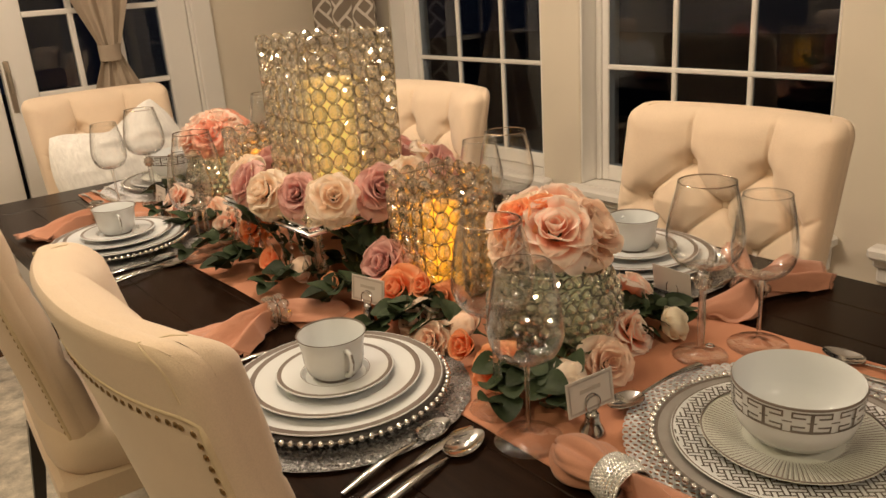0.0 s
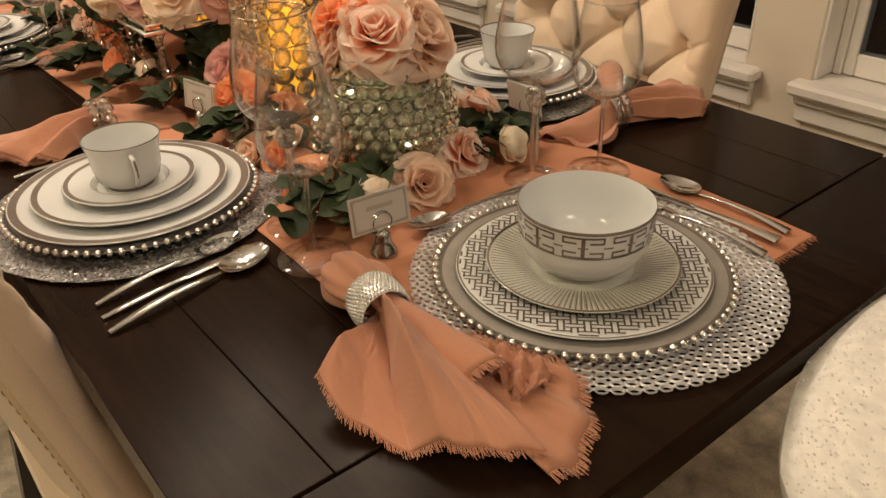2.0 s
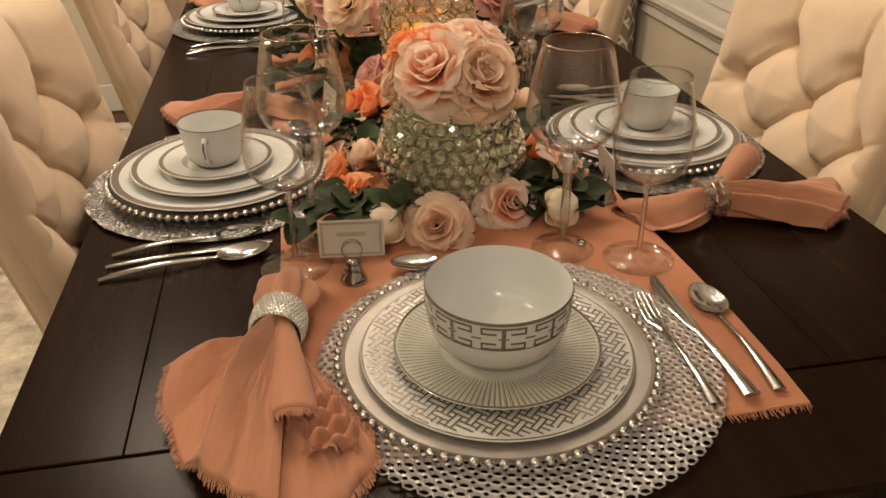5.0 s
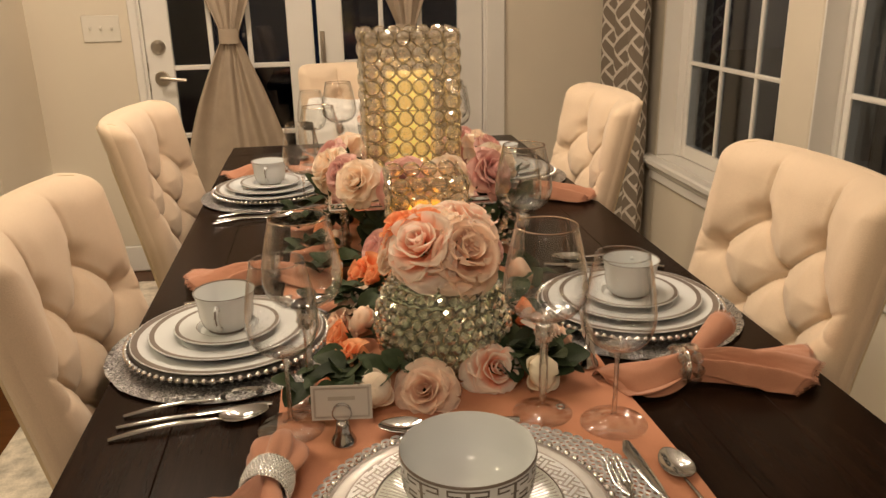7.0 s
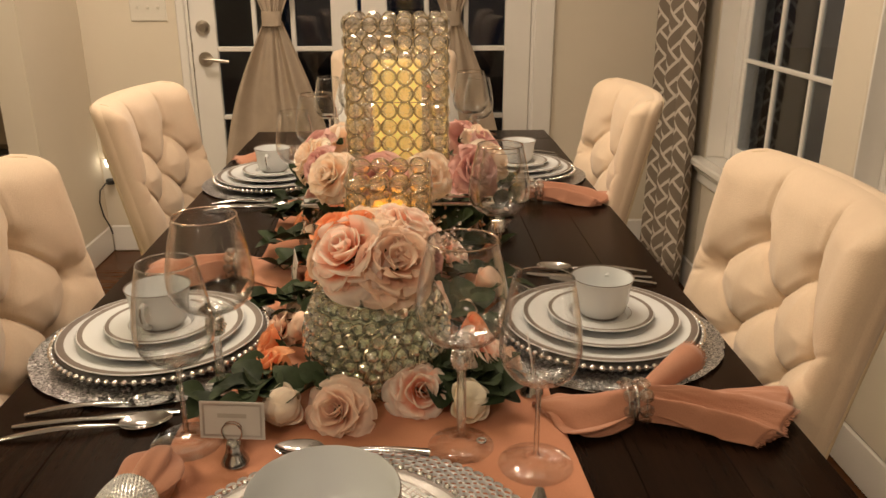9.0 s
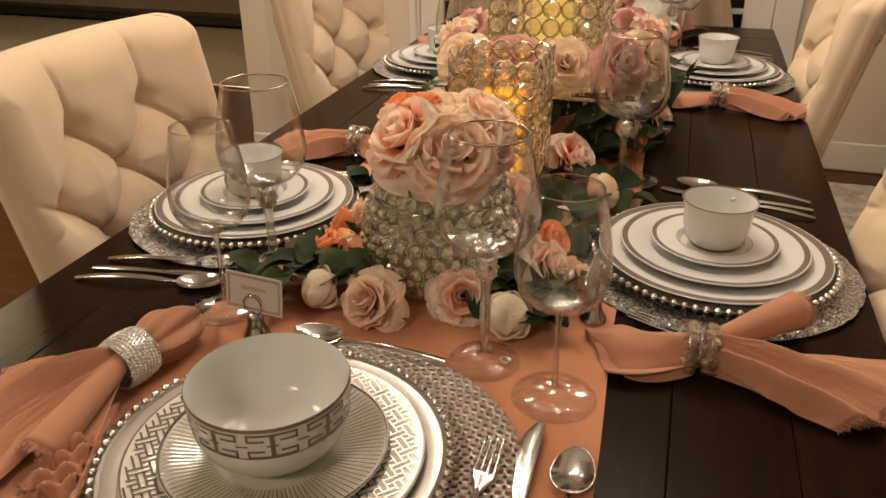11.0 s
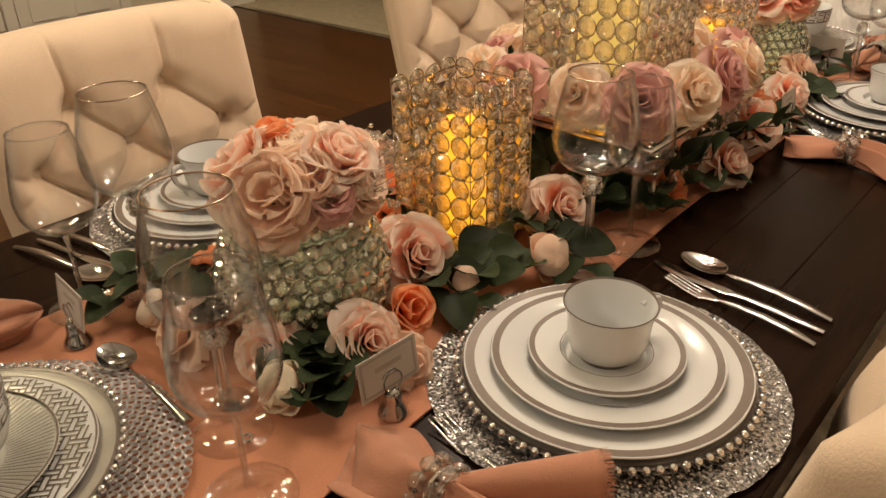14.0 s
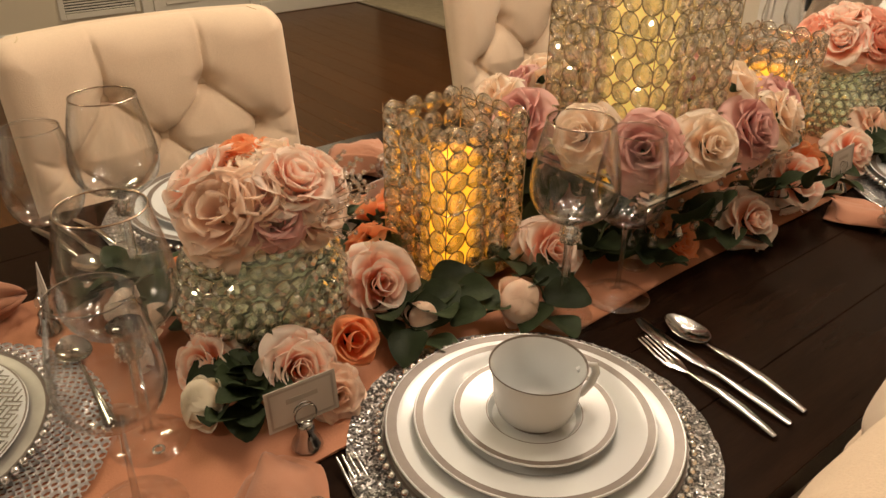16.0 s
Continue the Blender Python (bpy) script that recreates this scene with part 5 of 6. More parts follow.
def end_napkin(ring, turn, seed=0.0):
    th = thing("napkin", pose(ring[0], ring[1], TOP + 0.002, 0, 0, turn), "terracotta cloth napkin fanned out below a rhinestone ring", "napkin", "end napkins")

    KNOT = (-1, -0.6, -0.28, -0.10, 0.35, 1)

    def along(s, values):
        k = max(0, min(4, sum(1 for q in KNOT[1:-1] if s > q)))
        t = (s - KNOT[k]) / (KNOT[k + 1] - KNOT[k])
        t = 0.45 * t + 0.55 * t * t * (3 - 2 * t)
        return values[k] + (values[k + 1] - values[k]) * t

    def fan(u, v):
        """Left wing, deep valley, sharp ridge and a broad flap that falls away."""
        s = 2 * u - 1
        a = radians(along(s, (-52, -31, -17, -10, -1, 9))) * (0.42 + 0.58 * min(1, v * 2.2))
        L = along(s, (0.108, 0.142, 0.168, 0.186, 0.206, 0.224)) + 0.0025 * math.sin(15 * s)
        z0 = along(s, (0.018, 0.020, 0.024, 0.046, 0.040, 0.028))
        z1 = along(s, (0.036, 0.018, 0.005, 0.066, 0.042, 0.024))
        z2 = along(s, (0.032, 0.011, 0.004, 0.024, 0.022, 0.013))
        z = z0 * (1 - v) * (1 - 2 * v) + 4 * z1 * v * (1 - v) + z2 * v * (2 * v - 1)
        z += (0.0030 * noise.noise((s * 4, v * 4, seed)) + 0.0010 * noise.noise((s * 15, v * 15, seed))) * min(1, 4 * v)
        r = 0.006 + L * v
        return (r * math.cos(a), r * math.sin(a) + 0.012 * s * (1 - v), max(0.0025, z))

    cloth_sheet("cloth", fan, 110, 40, th)
    edge_fringe(fan, th, n=60, length=0.008)

    def fold(u, v):
        a = 2 * math.pi * u * 1.1 - 0.4
        r = (0.009 + 0.007 * v) * (1 - 0.18 * u)
        d = radians(17 - 2 * v)
        l, w = 0.004 + 0.138 * v + 0.004 * math.sin(9 * u), r * 1.3 * math.cos(a)
        return (l * math.cos(d) - w * math.sin(d), l * math.sin(d) + w * math.cos(d), 0.036 - 0.012 * v + r * math.sin(a))

    cloth_sheet("cloth_fold", fold, 36, 20, th)
    edge_fringe(fold, th, n=30, length=0.010)

    def under(u, v):
        s = 2 * u - 1
        a = radians(19.5) + s * radians(13.5)
        r = 0.006 + (0.216 - 0.026 * s + 0.014 * (1 - s * s) + 0.003 * math.sin(9 * s)) * v
        z = 0.022 * (1 - v) + 0.004 + 0.005 * math.sin(6 * s + 1) * v * v + 0.010 * v * max(0, s) + 0.003 * noise.noise((s * 6, v * 9, 3))
        return (r * math.cos(a), r * math.sin(a), max(0.001, z))

    def crumple(u, v):
        """Bunched frayed edges of the lower layers, beside the roll."""
        s = 2 * u - 1
        a = radians(25) + s * radians(7)
        r = 0.120 + 0.062 * v
        z = 0.017 + 0.006 * math.sin(22 * v + 3 * s) + 0.004 * math.sin(8 * s + 9 * v) + 0.006 * (1 - v)
        return (r * math.cos(a), r * math.sin(a), z)

    cloth_sheet("cloth_crumple", crumple, 26, 26, th)
    edge_fringe(crumple, th, n=26, length=0.009)
    edge_fringe(crumple, th, "u0", 20, 0.008)
    cloth_sheet("cloth_layer", under, 40, 16, th)
    edge_fringe(under, th, n=36, length=0.011)
    edge_fringe(under, th, "u1", 24, 0.010)

    def tail(u, v):
        """Gathered tuft behind the ring, closed and soft at its end."""
        a = 2 * math.pi * u
        r = 0.010 + 0.013 * math.sin(math.pi * min(1.0, 0.05 + 0.80 * v))
        r *= (1 + 0.16 * math.sin(5 * a + 1.5 * v) + 0.10 * math.sin(9 * a - 2 * v)) * math.sqrt(max(0.02, 1 - v ** 5))
        return (-0.010 - 0.092 * v + 0.006 * math.sin(3 * a) * v, 1.35 * r * math.cos(a) - 0.004 * v, max(0.0015, 0.026 - 0.004 * v + r * math.sin(a)))

    cloth_sheet("cloth_tail", tail, 56, 18, th)

    def barrel(u, v):
        a = 2 * math.pi * u
        x = 0.040 * (v - 0.5)
        r = 0.0275 - 0.0025 * (2 * v - 1) ** 2
        return (x, r * math.cos(a), 0.0275 + r * math.sin(a))

    rg = part("napkin_ring", Build().grid(barrel, 40, 8, True), SILVER, th, "wide silver ring covered in rhinestones")
    st = Build()
    for j in range(9):
        for i in range(44):
            a, v = (i + 0.5 * (j % 2)) / 44, 0.05 + 0.9 * j / 8
            p = Vector(barrel(a, v))
            st.ball(p, 0.0019, 8, 5)
    tagged(part("rhinestone", st, CRYSTONE, rg, "rows of tiny rhinestones", 60), kind="stuff")
    return th


CRYSTONE = material("rhinestone", (0.82, 0.83, 0.82), 0.16, 0.7, spread=0.25, scale=300)
end_napkin((-0.258, 0.284), -100)
end_napkin((0.207, 2.097), 83)

# ---- place cards ----


def place_card(c, turn, label="white place card with grey border in a silver bell holder"):
    th = thing("place_card", pose(*c, TOP + 0.0038, 0, 0, turn), label, "place card", "place cards")
    bell = [(0, 0.003), (0.0135, 0.003), (0.0150, 0.0), (0.0160, 0.0012), (0.0145, 0.006), (0.0105, 0.012), (0.0088, 0.020), (0.0085, 0.026), (0.0060, 0.0295), (0, 0.0305)]
    part("bell", Build().lathe(bell, 28), STEEL, th, "small polished silver bell", 50)
    part("wire_loop", Build().torus((0, -0.0022, 0.0405), 0.0115, 0.0009, "y", 24, 6).torus((0, 0.0022, 0.0405), 0.0115, 0.0009, "y", 24, 6).tube([(0, -0.002, 0.029), (0, 0.002, 0.029)], 0.002, 6), STEEL, th, "double wire loop")
    tilt = pose(0, 0, 0.031, -8, 0, 0)
    cd = part("card", Build().box((-0.037, -0.0005, 0.0), (0.037, 0.0005, 0.044)), CARD, th, "", m=tilt)
    bd = Build()
    for lo, hi in (((-0.034, 0.0025), (0.034, 0.0048)), ((-0.034, 0.0392), (0.034, 0.0415)), ((-0.034, 0.0048), (-0.0317, 0.0392)), ((0.0317, 0.0048), (0.034, 0.0392))):
        bd.box((lo[0], -0.0008, lo[1]), (hi[0], -0.0005, hi[1]))
    part("border", bd, BORDER, cd, "thin grey printed border")
    part("writing", Build().box((-0.0165, -0.0008, 0.0250), (0.0165, -0.0005, 0.0300)), INK, cd, "short bar of grey writing")
    return th


place_card((-0.174, 0.395), -6)
place_card((-0.172, 0.880), -78)
place_card((0.186, 0.537), 86)
place_card((0.125, 1.99), 178)
place_card((0.200, 1.555), 92)
place_card((-0.165, 1.84), -92)

# ---- crystal candle holders ----


def candle_crystal(R):
    b = Build().lathe([(0.0, R * 0.36), (R * 0.40, R * 0.33), (R * 0.74, R * 0.17), (R * 0.90, 0.0), (R * 0.74, -R * 0.17), (R * 0.34, -R * 0.34), (0.0, -R * 0.36)], 12)
    b.torus((0, 0, 0), R * 0.93, R * 0.052, "z", 20, 6, 1)
    return b.mesh("crystal", [CRYSTAL, WIRE], 12)


def candle_holder(c, z0, half, height, cols, rows, wax, wax_r, wax_h, label, turn=0):
    th = thing("candle_holder", pose(*c, z0, 0, 0, turn), label, "candle holder", "crystal candle holders")
    pitch = 2 * half / cols
    vp = height / rows
    me = candle_crystal(min(pitch, vp) * 0.54)
    for f in range(4):
        for i in range(cols):
            for j in range(rows):
                x, z = -half + pitch * (i + 0.5), vp * (j + 0.5)
                m = pose(0, 0, 0, 0, 0, 90 * f) @ pose(x, -half, z, 90 + random.uniform(-6, 6), 0, random.uniform(-6, 6))
                part("crystal", me, None, th, m=m @ Matrix.Diagonal((pitch / min(pitch, vp), vp / min(pitch, vp), 1, 1)) @ Matrix.Rotation(random.uniform(0, 0.78), 4, "Z"))
    fr = Build()
    for a in range(4):
        x, y = (half * (1 if a in (0, 3) else -1), half * (1 if a < 2 else -1))
        fr.tube([(x, y, 0), (x, y, height)], 0.0008, 6)
    for z in (0.001, height * 0.5, height - vp * 0.5):
        sq = [(-half, -half, z), (half, -half, z), (half, half, z), (-half, half, z), (-half, -half, z)]
        for p, q in zip(sq, sq[1:]):
            fr.tube([p, q], 0.0011, 5)
    part("wire_frame", fr, WIRE, th, "thin champagne wire frame")
    part("base_plate", Build().box((-half, -half, -0.004), (half, half, 0.0), 0.001), WIRE, th)
    r, h = wax_r, wax_h
    b = Build().lathe([(0, 0.001), (r * 0.97, 0.001), (r, 0.005), (r, h - 0.012), (r * 0.985, h - 0.003), (r * 0.93, h), (r * 0.86, h - 0.004), (r * 0.70, h - 0.013), (0.0, h - 0.016)], 40)
    cd = thing("led_candle", pose(*c, z0 + 0.001), "glowing amber flameless pillar candle inside a crystal holder", "candle", "flameless candles")
    part("wax", b, wax, cd, "glowing wax pillar", 50)
    part("wick", Build().tube([(0, 0, h - 0.016), (0.001, 0, h - 0.004), (0.002, 0.001, h + 0.006)], 0.0014, 6), BLACK, cd)
    return th


candle_holder((-0.006, 0.880), TOP + 0.010, 0.065, 0.220, 4, 8, WAXLIT, 0.031, 0.158, "square crystal candle holder, small round stones in wire rings")
RISE = 0.885
candle_holder((0.005, 1.228), RISE + 0.012, 0.096, 0.316, 6, 10, WAX, 0.048, 0.225, "tall square crystal candle holder on the mirrored riser")
candle_holder((0.014, 1.588), TOP + 0.010, 0.065, 0.220, 4, 8, WAXLIT, 0.031, 0.158, "square crystal candle holder, small round stones in wire rings")

# ---- mirrored riser with hanging crystal drops ----
riser = thing("mirror_riser", pose(0.005, 1.228, 0), "square mirror-topped riser hung with crystal drops", "display riser")
part("mirror_top", Build().box((-0.178, -0.178, RISE - 0.004), (0.178, 0.178, RISE + 0.006), 0.002), MIRROR, riser, "square mirror top")
part("top_rim", Build().box((-0.182, -0.182, RISE - 0.012), (0.182, 0.182, RISE - 0.0045), 0.002), SILVER, riser)
for sx in (-1, 1):
    for sy in (-1, 1):
        lg = Build().lathe([(0.0, TOP + 0.004), (0.020, TOP + 0.004), (0.022, TOP + 0.010), (0.010, TOP + 0.018), (0.007, TOP + 0.035), (0.012, TOP + 0.050), (0.007, TOP + 0.065), (0.007, RISE - 0.030), (0.014, RISE - 0.018), (0.014, RISE - 0.0125)], 16, centre=(sx * 0.150, sy * 0.150, 0))
        part("leg", lg, CRYSTAL, riser, "cut crystal leg")
drop = Build()
for k in range(3):
    drop.lathe([(0, 0.0042), (0.0035, 0.0020), (0.0048, 0), (0.0035, -0.0020), (0, -0.0042)], 8, centre=(0, 0, -0.008 - 0.0125 * k))
drop.lathe([(0, 0.014), (0.003, 0.009), (0.0068, -0.001), (0.0072, -0.005), (0.005, -0.010), (0, -0.013)], 9, centre=(0, 0, -0.058))
drop.tube([(0, 0, 0), (0, 0, -0.048)], 0.0005, 4, 1)
DROP = drop.mesh("crystal_drop", [CRYSTAL, SILVER], 12)
for f in range(4):
    for k in range(8):
        part("crystal_drop", DROP, None, riser, "hanging teardrop crystal strand" if f + k == 0 else "", m=pose(0, 0, 0, 0, 0, 90 * f) @ pose(-0.158 + 0.0451 * k, -0.1815, RISE - 0.012, random.uniform(-4, 4), random.uniform(-4, 4), random.uniform(0, 90)))

# ---- crystal vases ----
VASE_STONE = Build().lathe([(0, 0.0096), (0.0038, 0.0088), (0.0070, 0.0052), (0.0083, 0.0), (0.0058, -0.003), (0, -0.004)], 9).torus((0, 0, 0.0003), 0.0088, 0.0007, "z", 14, 4, 1).mesh("crystal", [GREENCRYSTAL, WIRE], 12)


def vase_radius(s):
    return 0.062 + 0.032 * math.sin(math.pi * (0.12 + 0.78 * s)) - 0.003 * s


def vase(c, light, label):
    th = thing("crystal_vase", pose(*c, TOP + 0.0045), label, "vase", "crystal bowl vases")
    n, H = 31, 0.128
    for j in range(9):
        s = (j + 0.5) / 8
        for i in range(n):
            a = 2 * math.pi * (i + 0.5 * (j % 2)) / n
            r = vase_radius(s)
            slope = math.degrees(math.atan2(vase_radius(s + 0.02) - vase_radius(s - 0.02), 0.04 * H))
            m = pose(0, 0, 0, 0, 0, math.degrees(a)) @ pose(r, 0, H * s, 0, 90 - slope + random.uniform(-15, 15), random.uniform(0, 45))
            part("crystal", VASE_STONE, None, th, m=m @ Matrix.Scale(1.20, 4))
    prof = [(0, 0.002), (0.055, 0.002)] + [(vase_radius(k / 10) - 0.011, 0.003 + (H - 0.003) * k / 10) for k in range(11)]
    part("glass_liner", Build().lathe(prof, 40), THICK, th, "pale green glass bowl", 80)
    part("base_wire", Build().torus((0, 0, 0), vase_radius(0) - 0.002, 0.0012, "z", 40, 5), WIRE, th)
    stalks = Build()
    for k in range(16):
        a = k * 2.4
        stalks.tube([(0.03 * math.cos(a), 0.03 * math.sin(a), 0.006), (0.045 * math.cos(a + 0.8), 0.045 * math.sin(a + 0.8), 0.15)], 0.0035, 6)
    part("stalk", stalks, STALK, th, "bunched green flower stalks")
    part("vase_light", Build().lathe([(0, 0.010), (0.026, 0.010), (0.030, 0.006), (0.030, 0.003)], 24), light, th, "small submersible light")
    return th


THICK = frosted("pale_green_liner", (0.50, 0.47, 0.36), 0.5)
VASE_N, VASE_F = (-0.018, 0.603), (0.023, 1.851)
GLOWN = glowing("vase_light_faint", (1.0, 1.0, 0.66), 40.0)
vase(VASE_N, GLOWN, "round bowl vase covered in pale green cut crystals, holding roses")
vase(VASE_F, GLOW, "round bowl vase of pale crystals lit from inside with green light")

# ---- silk flowers ----


def petal_mesh(W, H, cupped, bow, lip, wave, mt, seed):
    def fn(u, v):
        s, v = 2 * u - 1, 1 - (1 - v) ** 1.9
        w = W * (0.34 + 0.66 * math.sin(math.pi / 2 * min(1.0, 1.55 * v))) * math.sqrt(max(0.004, 1 - (max(0.0, v - 0.50) / 0.502) ** 3.0))
        x = w * s
        out = bow * math.sin(math.pi * 0.75 * v) - cupped * (x * x) / max(W, 1e-4)
        curl = max(0.0, v - 0.66) / 0.34
        out += lip * curl ** 1.6 + wave * (math.sin(3.4 * s + seed) + 0.45 * math.sin(6.5 * s + 2 * seed)) * v * v + 0.5 * lip * curl * s * s
        z = H * (v - 0.16 * curl ** 2)
        return (x, -out, z + 0.5 * wave * math.sin(7 * s + 3 * seed) * v ** 3)

    b = Build().grid(fn, 14, 10)
    return b.mesh("petal", [mt], 75)


def petal_material(name, inner, outer):
    """Silk: the throat of the petal is deeper in colour than its lip."""
    mt = material(name, outer, 0.75, spread=0.06, scale=45, fine=0.05, bump=0.12, bump_scale=220, sheen=0.08, random_tone=0.05, spec=0.15)
    nt = mt.node_tree
    bs = nt.nodes["Principled BSDF"]
    base = bs.inputs["Base Color"].links[0].from_socket
    tc = nt.nodes.new("ShaderNodeTexCoord")
    sp = nt.nodes.new("ShaderNodeSeparateXYZ")
    nt.links.new(tc.outputs["UV"], sp.inputs[0])
    mr = nt.nodes.new("ShaderNodeMapRange")
    mr.inputs[1].default_value, mr.inputs[2].default_value = 0.06, 0.54
    nt.links.new(sp.outputs[1], mr.inputs[0])
    mx = nt.nodes.new("ShaderNodeMix")
    mx.data_type = "RGBA"
    nt.links.new(mr.outputs[0], mx.inputs[0])
    mx.inputs[6].default_value = (*inner, 1)
    nt.links.new(base, mx.inputs[7])
    nt.links.new(mx.outputs[2], bs.inputs["Base Color"])
    tl, ms = nt.nodes.new("ShaderNodeBsdfTranslucent"), nt.nodes.new("ShaderNodeMixShader")
    ms.inputs[0].default_value = 0.45
    nt.links.new(mx.outputs[2], tl.inputs[0])
    nt.links.new(bs.outputs[0], ms.inputs[1])
    nt.links.new(tl.outputs[0], ms.inputs[2])
    nt.links.new(ms.outputs[0], nt.nodes["Material Output"].inputs["Surface"])
    return mt


TONES = {
    "peach": ((0.98, 0.42, 0.24), (0.98, 0.86, 0.76)),
    "blush": ((0.97, 0.54, 0.36), (0.97, 0.80, 0.66)),
    "cream": ((0.97, 0.68, 0.46), (0.97, 0.86, 0.73)),
    "mauve": ((0.55, 0.20, 0.19), (0.83, 0.53, 0.48)),
    "tan": ((0.84, 0.52, 0.38), (0.95, 0.77, 0.63)),
    "orange": ((0.96, 0.30, 0.09), (0.95, 0.50, 0.27)),
    "coral": ((0.95, 0.34, 0.20), (0.95, 0.60, 0.47)),
    "ivory": ((0.96, 0.66, 0.42), (0.94, 0.88, 0.74)),
}
PETALS = {}
for tone, (inner, outer) in TONES.items():
    deep = 0.95 if tone in ("peach", "orange", "coral") else 0.65
    mt = petal_material(tone + "_silk", [deep * p + (1 - deep) * q for p, q in zip(inner, outer)], outer)
    PETALS[tone] = [
        petal_mesh(0.0130, 0.026, 0.9, 0.004, 0.0005, 0.0004, mt, 0.3),
        petal_mesh(0.0190, 0.030, 0.75, 0.006, 0.004, 0.0016, mt, 1.1),
        petal_mesh(0.0250, 0.034, 0.50, 0.007, 0.009, 0.0026, mt, 2.0),
        petal_mesh(0.0300, 0.038, 0.32, 0.008, 0.013, 0.0032, mt, 3.2),
        petal_mesh(0.0270, 0.034, 0.50, 0.011, 0.003, 0.0038, mt, 4.4),
        petal_mesh(0.0200, 0.037, 0.62, 0.013, -0.013, 0.0007, mt, 5.1),
    ]
sep = Build().lathe([(0, -0.012), (0.004, -0.010), (0.0085, -0.002), (0.010, 0.004), (0.006, 0.006)], 10)
for k in range(5):
    a = 2 * math.pi * k / 5
    sep.grid(lambda u, v: ((0.0095 + 0.010 * v) * math.cos(a) - (2 * u - 1) * 0.006 * (1 - v) ** 0.7 * math.sin(a), (0.0095 + 0.010 * v) * math.sin(a) + (2 * u - 1) * 0.006 * (1 - v) ** 0.7 * math.cos(a), 0.002 + 0.016 * v ** 1.3), 3, 5)
SEPAL = sep.mesh("calyx", [LEAF], 60)
NAMES = {"peach": "peach pink", "blush": "pale blush pink", "cream": "creamy blush", "mauve": "dusky mauve", "tan": "dusty tan pink", "orange": "bright orange", "coral": "coral pink", "ivory": "ivory white"}
ROSES = {}


def rose(tone, openness, place, facing, size, group, bud=False):
    """facing: direction in which the flower looks."""
    key = (tone, openness, bud)
    q = Vector(facing).normalized().to_track_quat("Z", "Y").to_matrix().to_4x4()
    m = Matrix.Translation(place) @ q @ Matrix.Rotation(random.uniform(0, 6.28), 4, "Z")
    if key in ROSES:
        ob = copy_thing(ROSES[key], m)
        ob.scale = (size, size, size)
        ob["group"] = group
        return ob
    name = "rose_bud" if bud else "rose"
    th = thing(name, m, NAMES[tone] + (" silk rose bud, half closed, among the leaves" if bud else " silk rose in full bloom with ruffled petals"), "flower", group)
    th.scale = (size, size, size)
    rnd = random.Random(len(ROSES) + 3)
    shapes = PETALS[tone]
    rings = [(3, 0, 2, 0.003, 0.010), (4, 1, 10, 0.006, 0.007), (4, 1, 20, 0.008, 0.004)] if bud else \
        [(3, 0, 3, 0.0025, 0.012), (4, 0, 10, 0.005, 0.010), (5, 1, 16 + 6 * openness, 0.008, 0.007), (5, 2, 28 + 12 * openness, 0.010, 0.004), (6, 2, 44 + 14 * openness, 0.011, 0.001), (6, 3, 62 + 16 * openness, 0.011, -0.003)]
    if bud and tone in ("ivory", "cream", "blush"):
        rings = [(3, 5, -4, 0.003, 0.000), (4, 5, 4, 0.006, 0.000), (3, 5, 12, 0.008, -0.001), (3, 1, 22, 0.010, -0.002), (3, 1, 34, 0.010, -0.004)]
    if openness == 2:
        rings = [(3, 1, 8, 0.004, 0.008), (5, 4, 18, 0.008, 0.006), (6, 4, 32, 0.011, 0.004), (7, 4, 46, 0.012, 0.001), (7, 4, 62, 0.012, -0.002), (6, 3, 78, 0.011, -0.004)]
    loose = 12 if openness == 2 else 7
    for k, (n, shape, tilt, off, z) in enumerate(rings):
        for i in range(n):
            a = 360 * (i + 0.5 * (k % 2)) / n + rnd.uniform(-12, 12)
            sc = rnd.uniform(0.86, 1.14)
            mm = pose(0, 0, z, 0, 0, a) @ pose(0, -off, 0, tilt + rnd.uniform(-loose, loose), rnd.uniform(-loose, loose), 0) @ Matrix.Scale(sc, 4)
            part("petal", shapes[shape], None, th, m=mm)
    part("calyx", SEPAL, None, th, "green calyx")
    ROSES[key] = th
    return th


def bouquet(c, spec, group):
    for tone, az, el, dist, size, op in spec:
        dist *= 0.80 if el < 20 else 1.0
        a, e = radians(az), radians(el)
        d = Vector((math.cos(a) * math.cos(e), math.sin(a) * math.cos(e), math.sin(e)))
        rose(tone, op, Vector((c[0], c[1] + 0.006, TOP + 0.162)) + Vector((d.x, d.y, d.z * 0.74)) * dist, d + Vector((0, 0, 0.42)), size, group)


bouquet(VASE_N, [
    ("peach", -128, 34, 0.060, 1.18, 1), ("tan", -64, 21, 0.058, 1.12, 2), ("mauve", -12, 18, 0.076, 0.78, 0), ("peach", 22, 46, 0.066, 1.04, 0), ("cream", -60, 80, 0.050, 0.95, 1),
    ("blush", 36, 8, 0.066, 1.00, 2), ("peach", 95, 26, 0.064, 1.08, 1), ("orange", 168, 48, 0.076, 0.82, 1), ("blush", 162, 6, 0.062, 1.05, 2), ("cream", 118, 62, 0.060, 0.95, 1),
    ("tan", -104, 4, 0.052, 0.80, 1), ("orange", -165, 74, 0.076, 0.58, 0), ("blush", -28, 40, 0.060, 0.86, 2), ("blush", 128, 6, 0.064, 0.95, 2), ("peach", 62, 36, 0.078, 0.80, 0),
], "roses in the near vase")
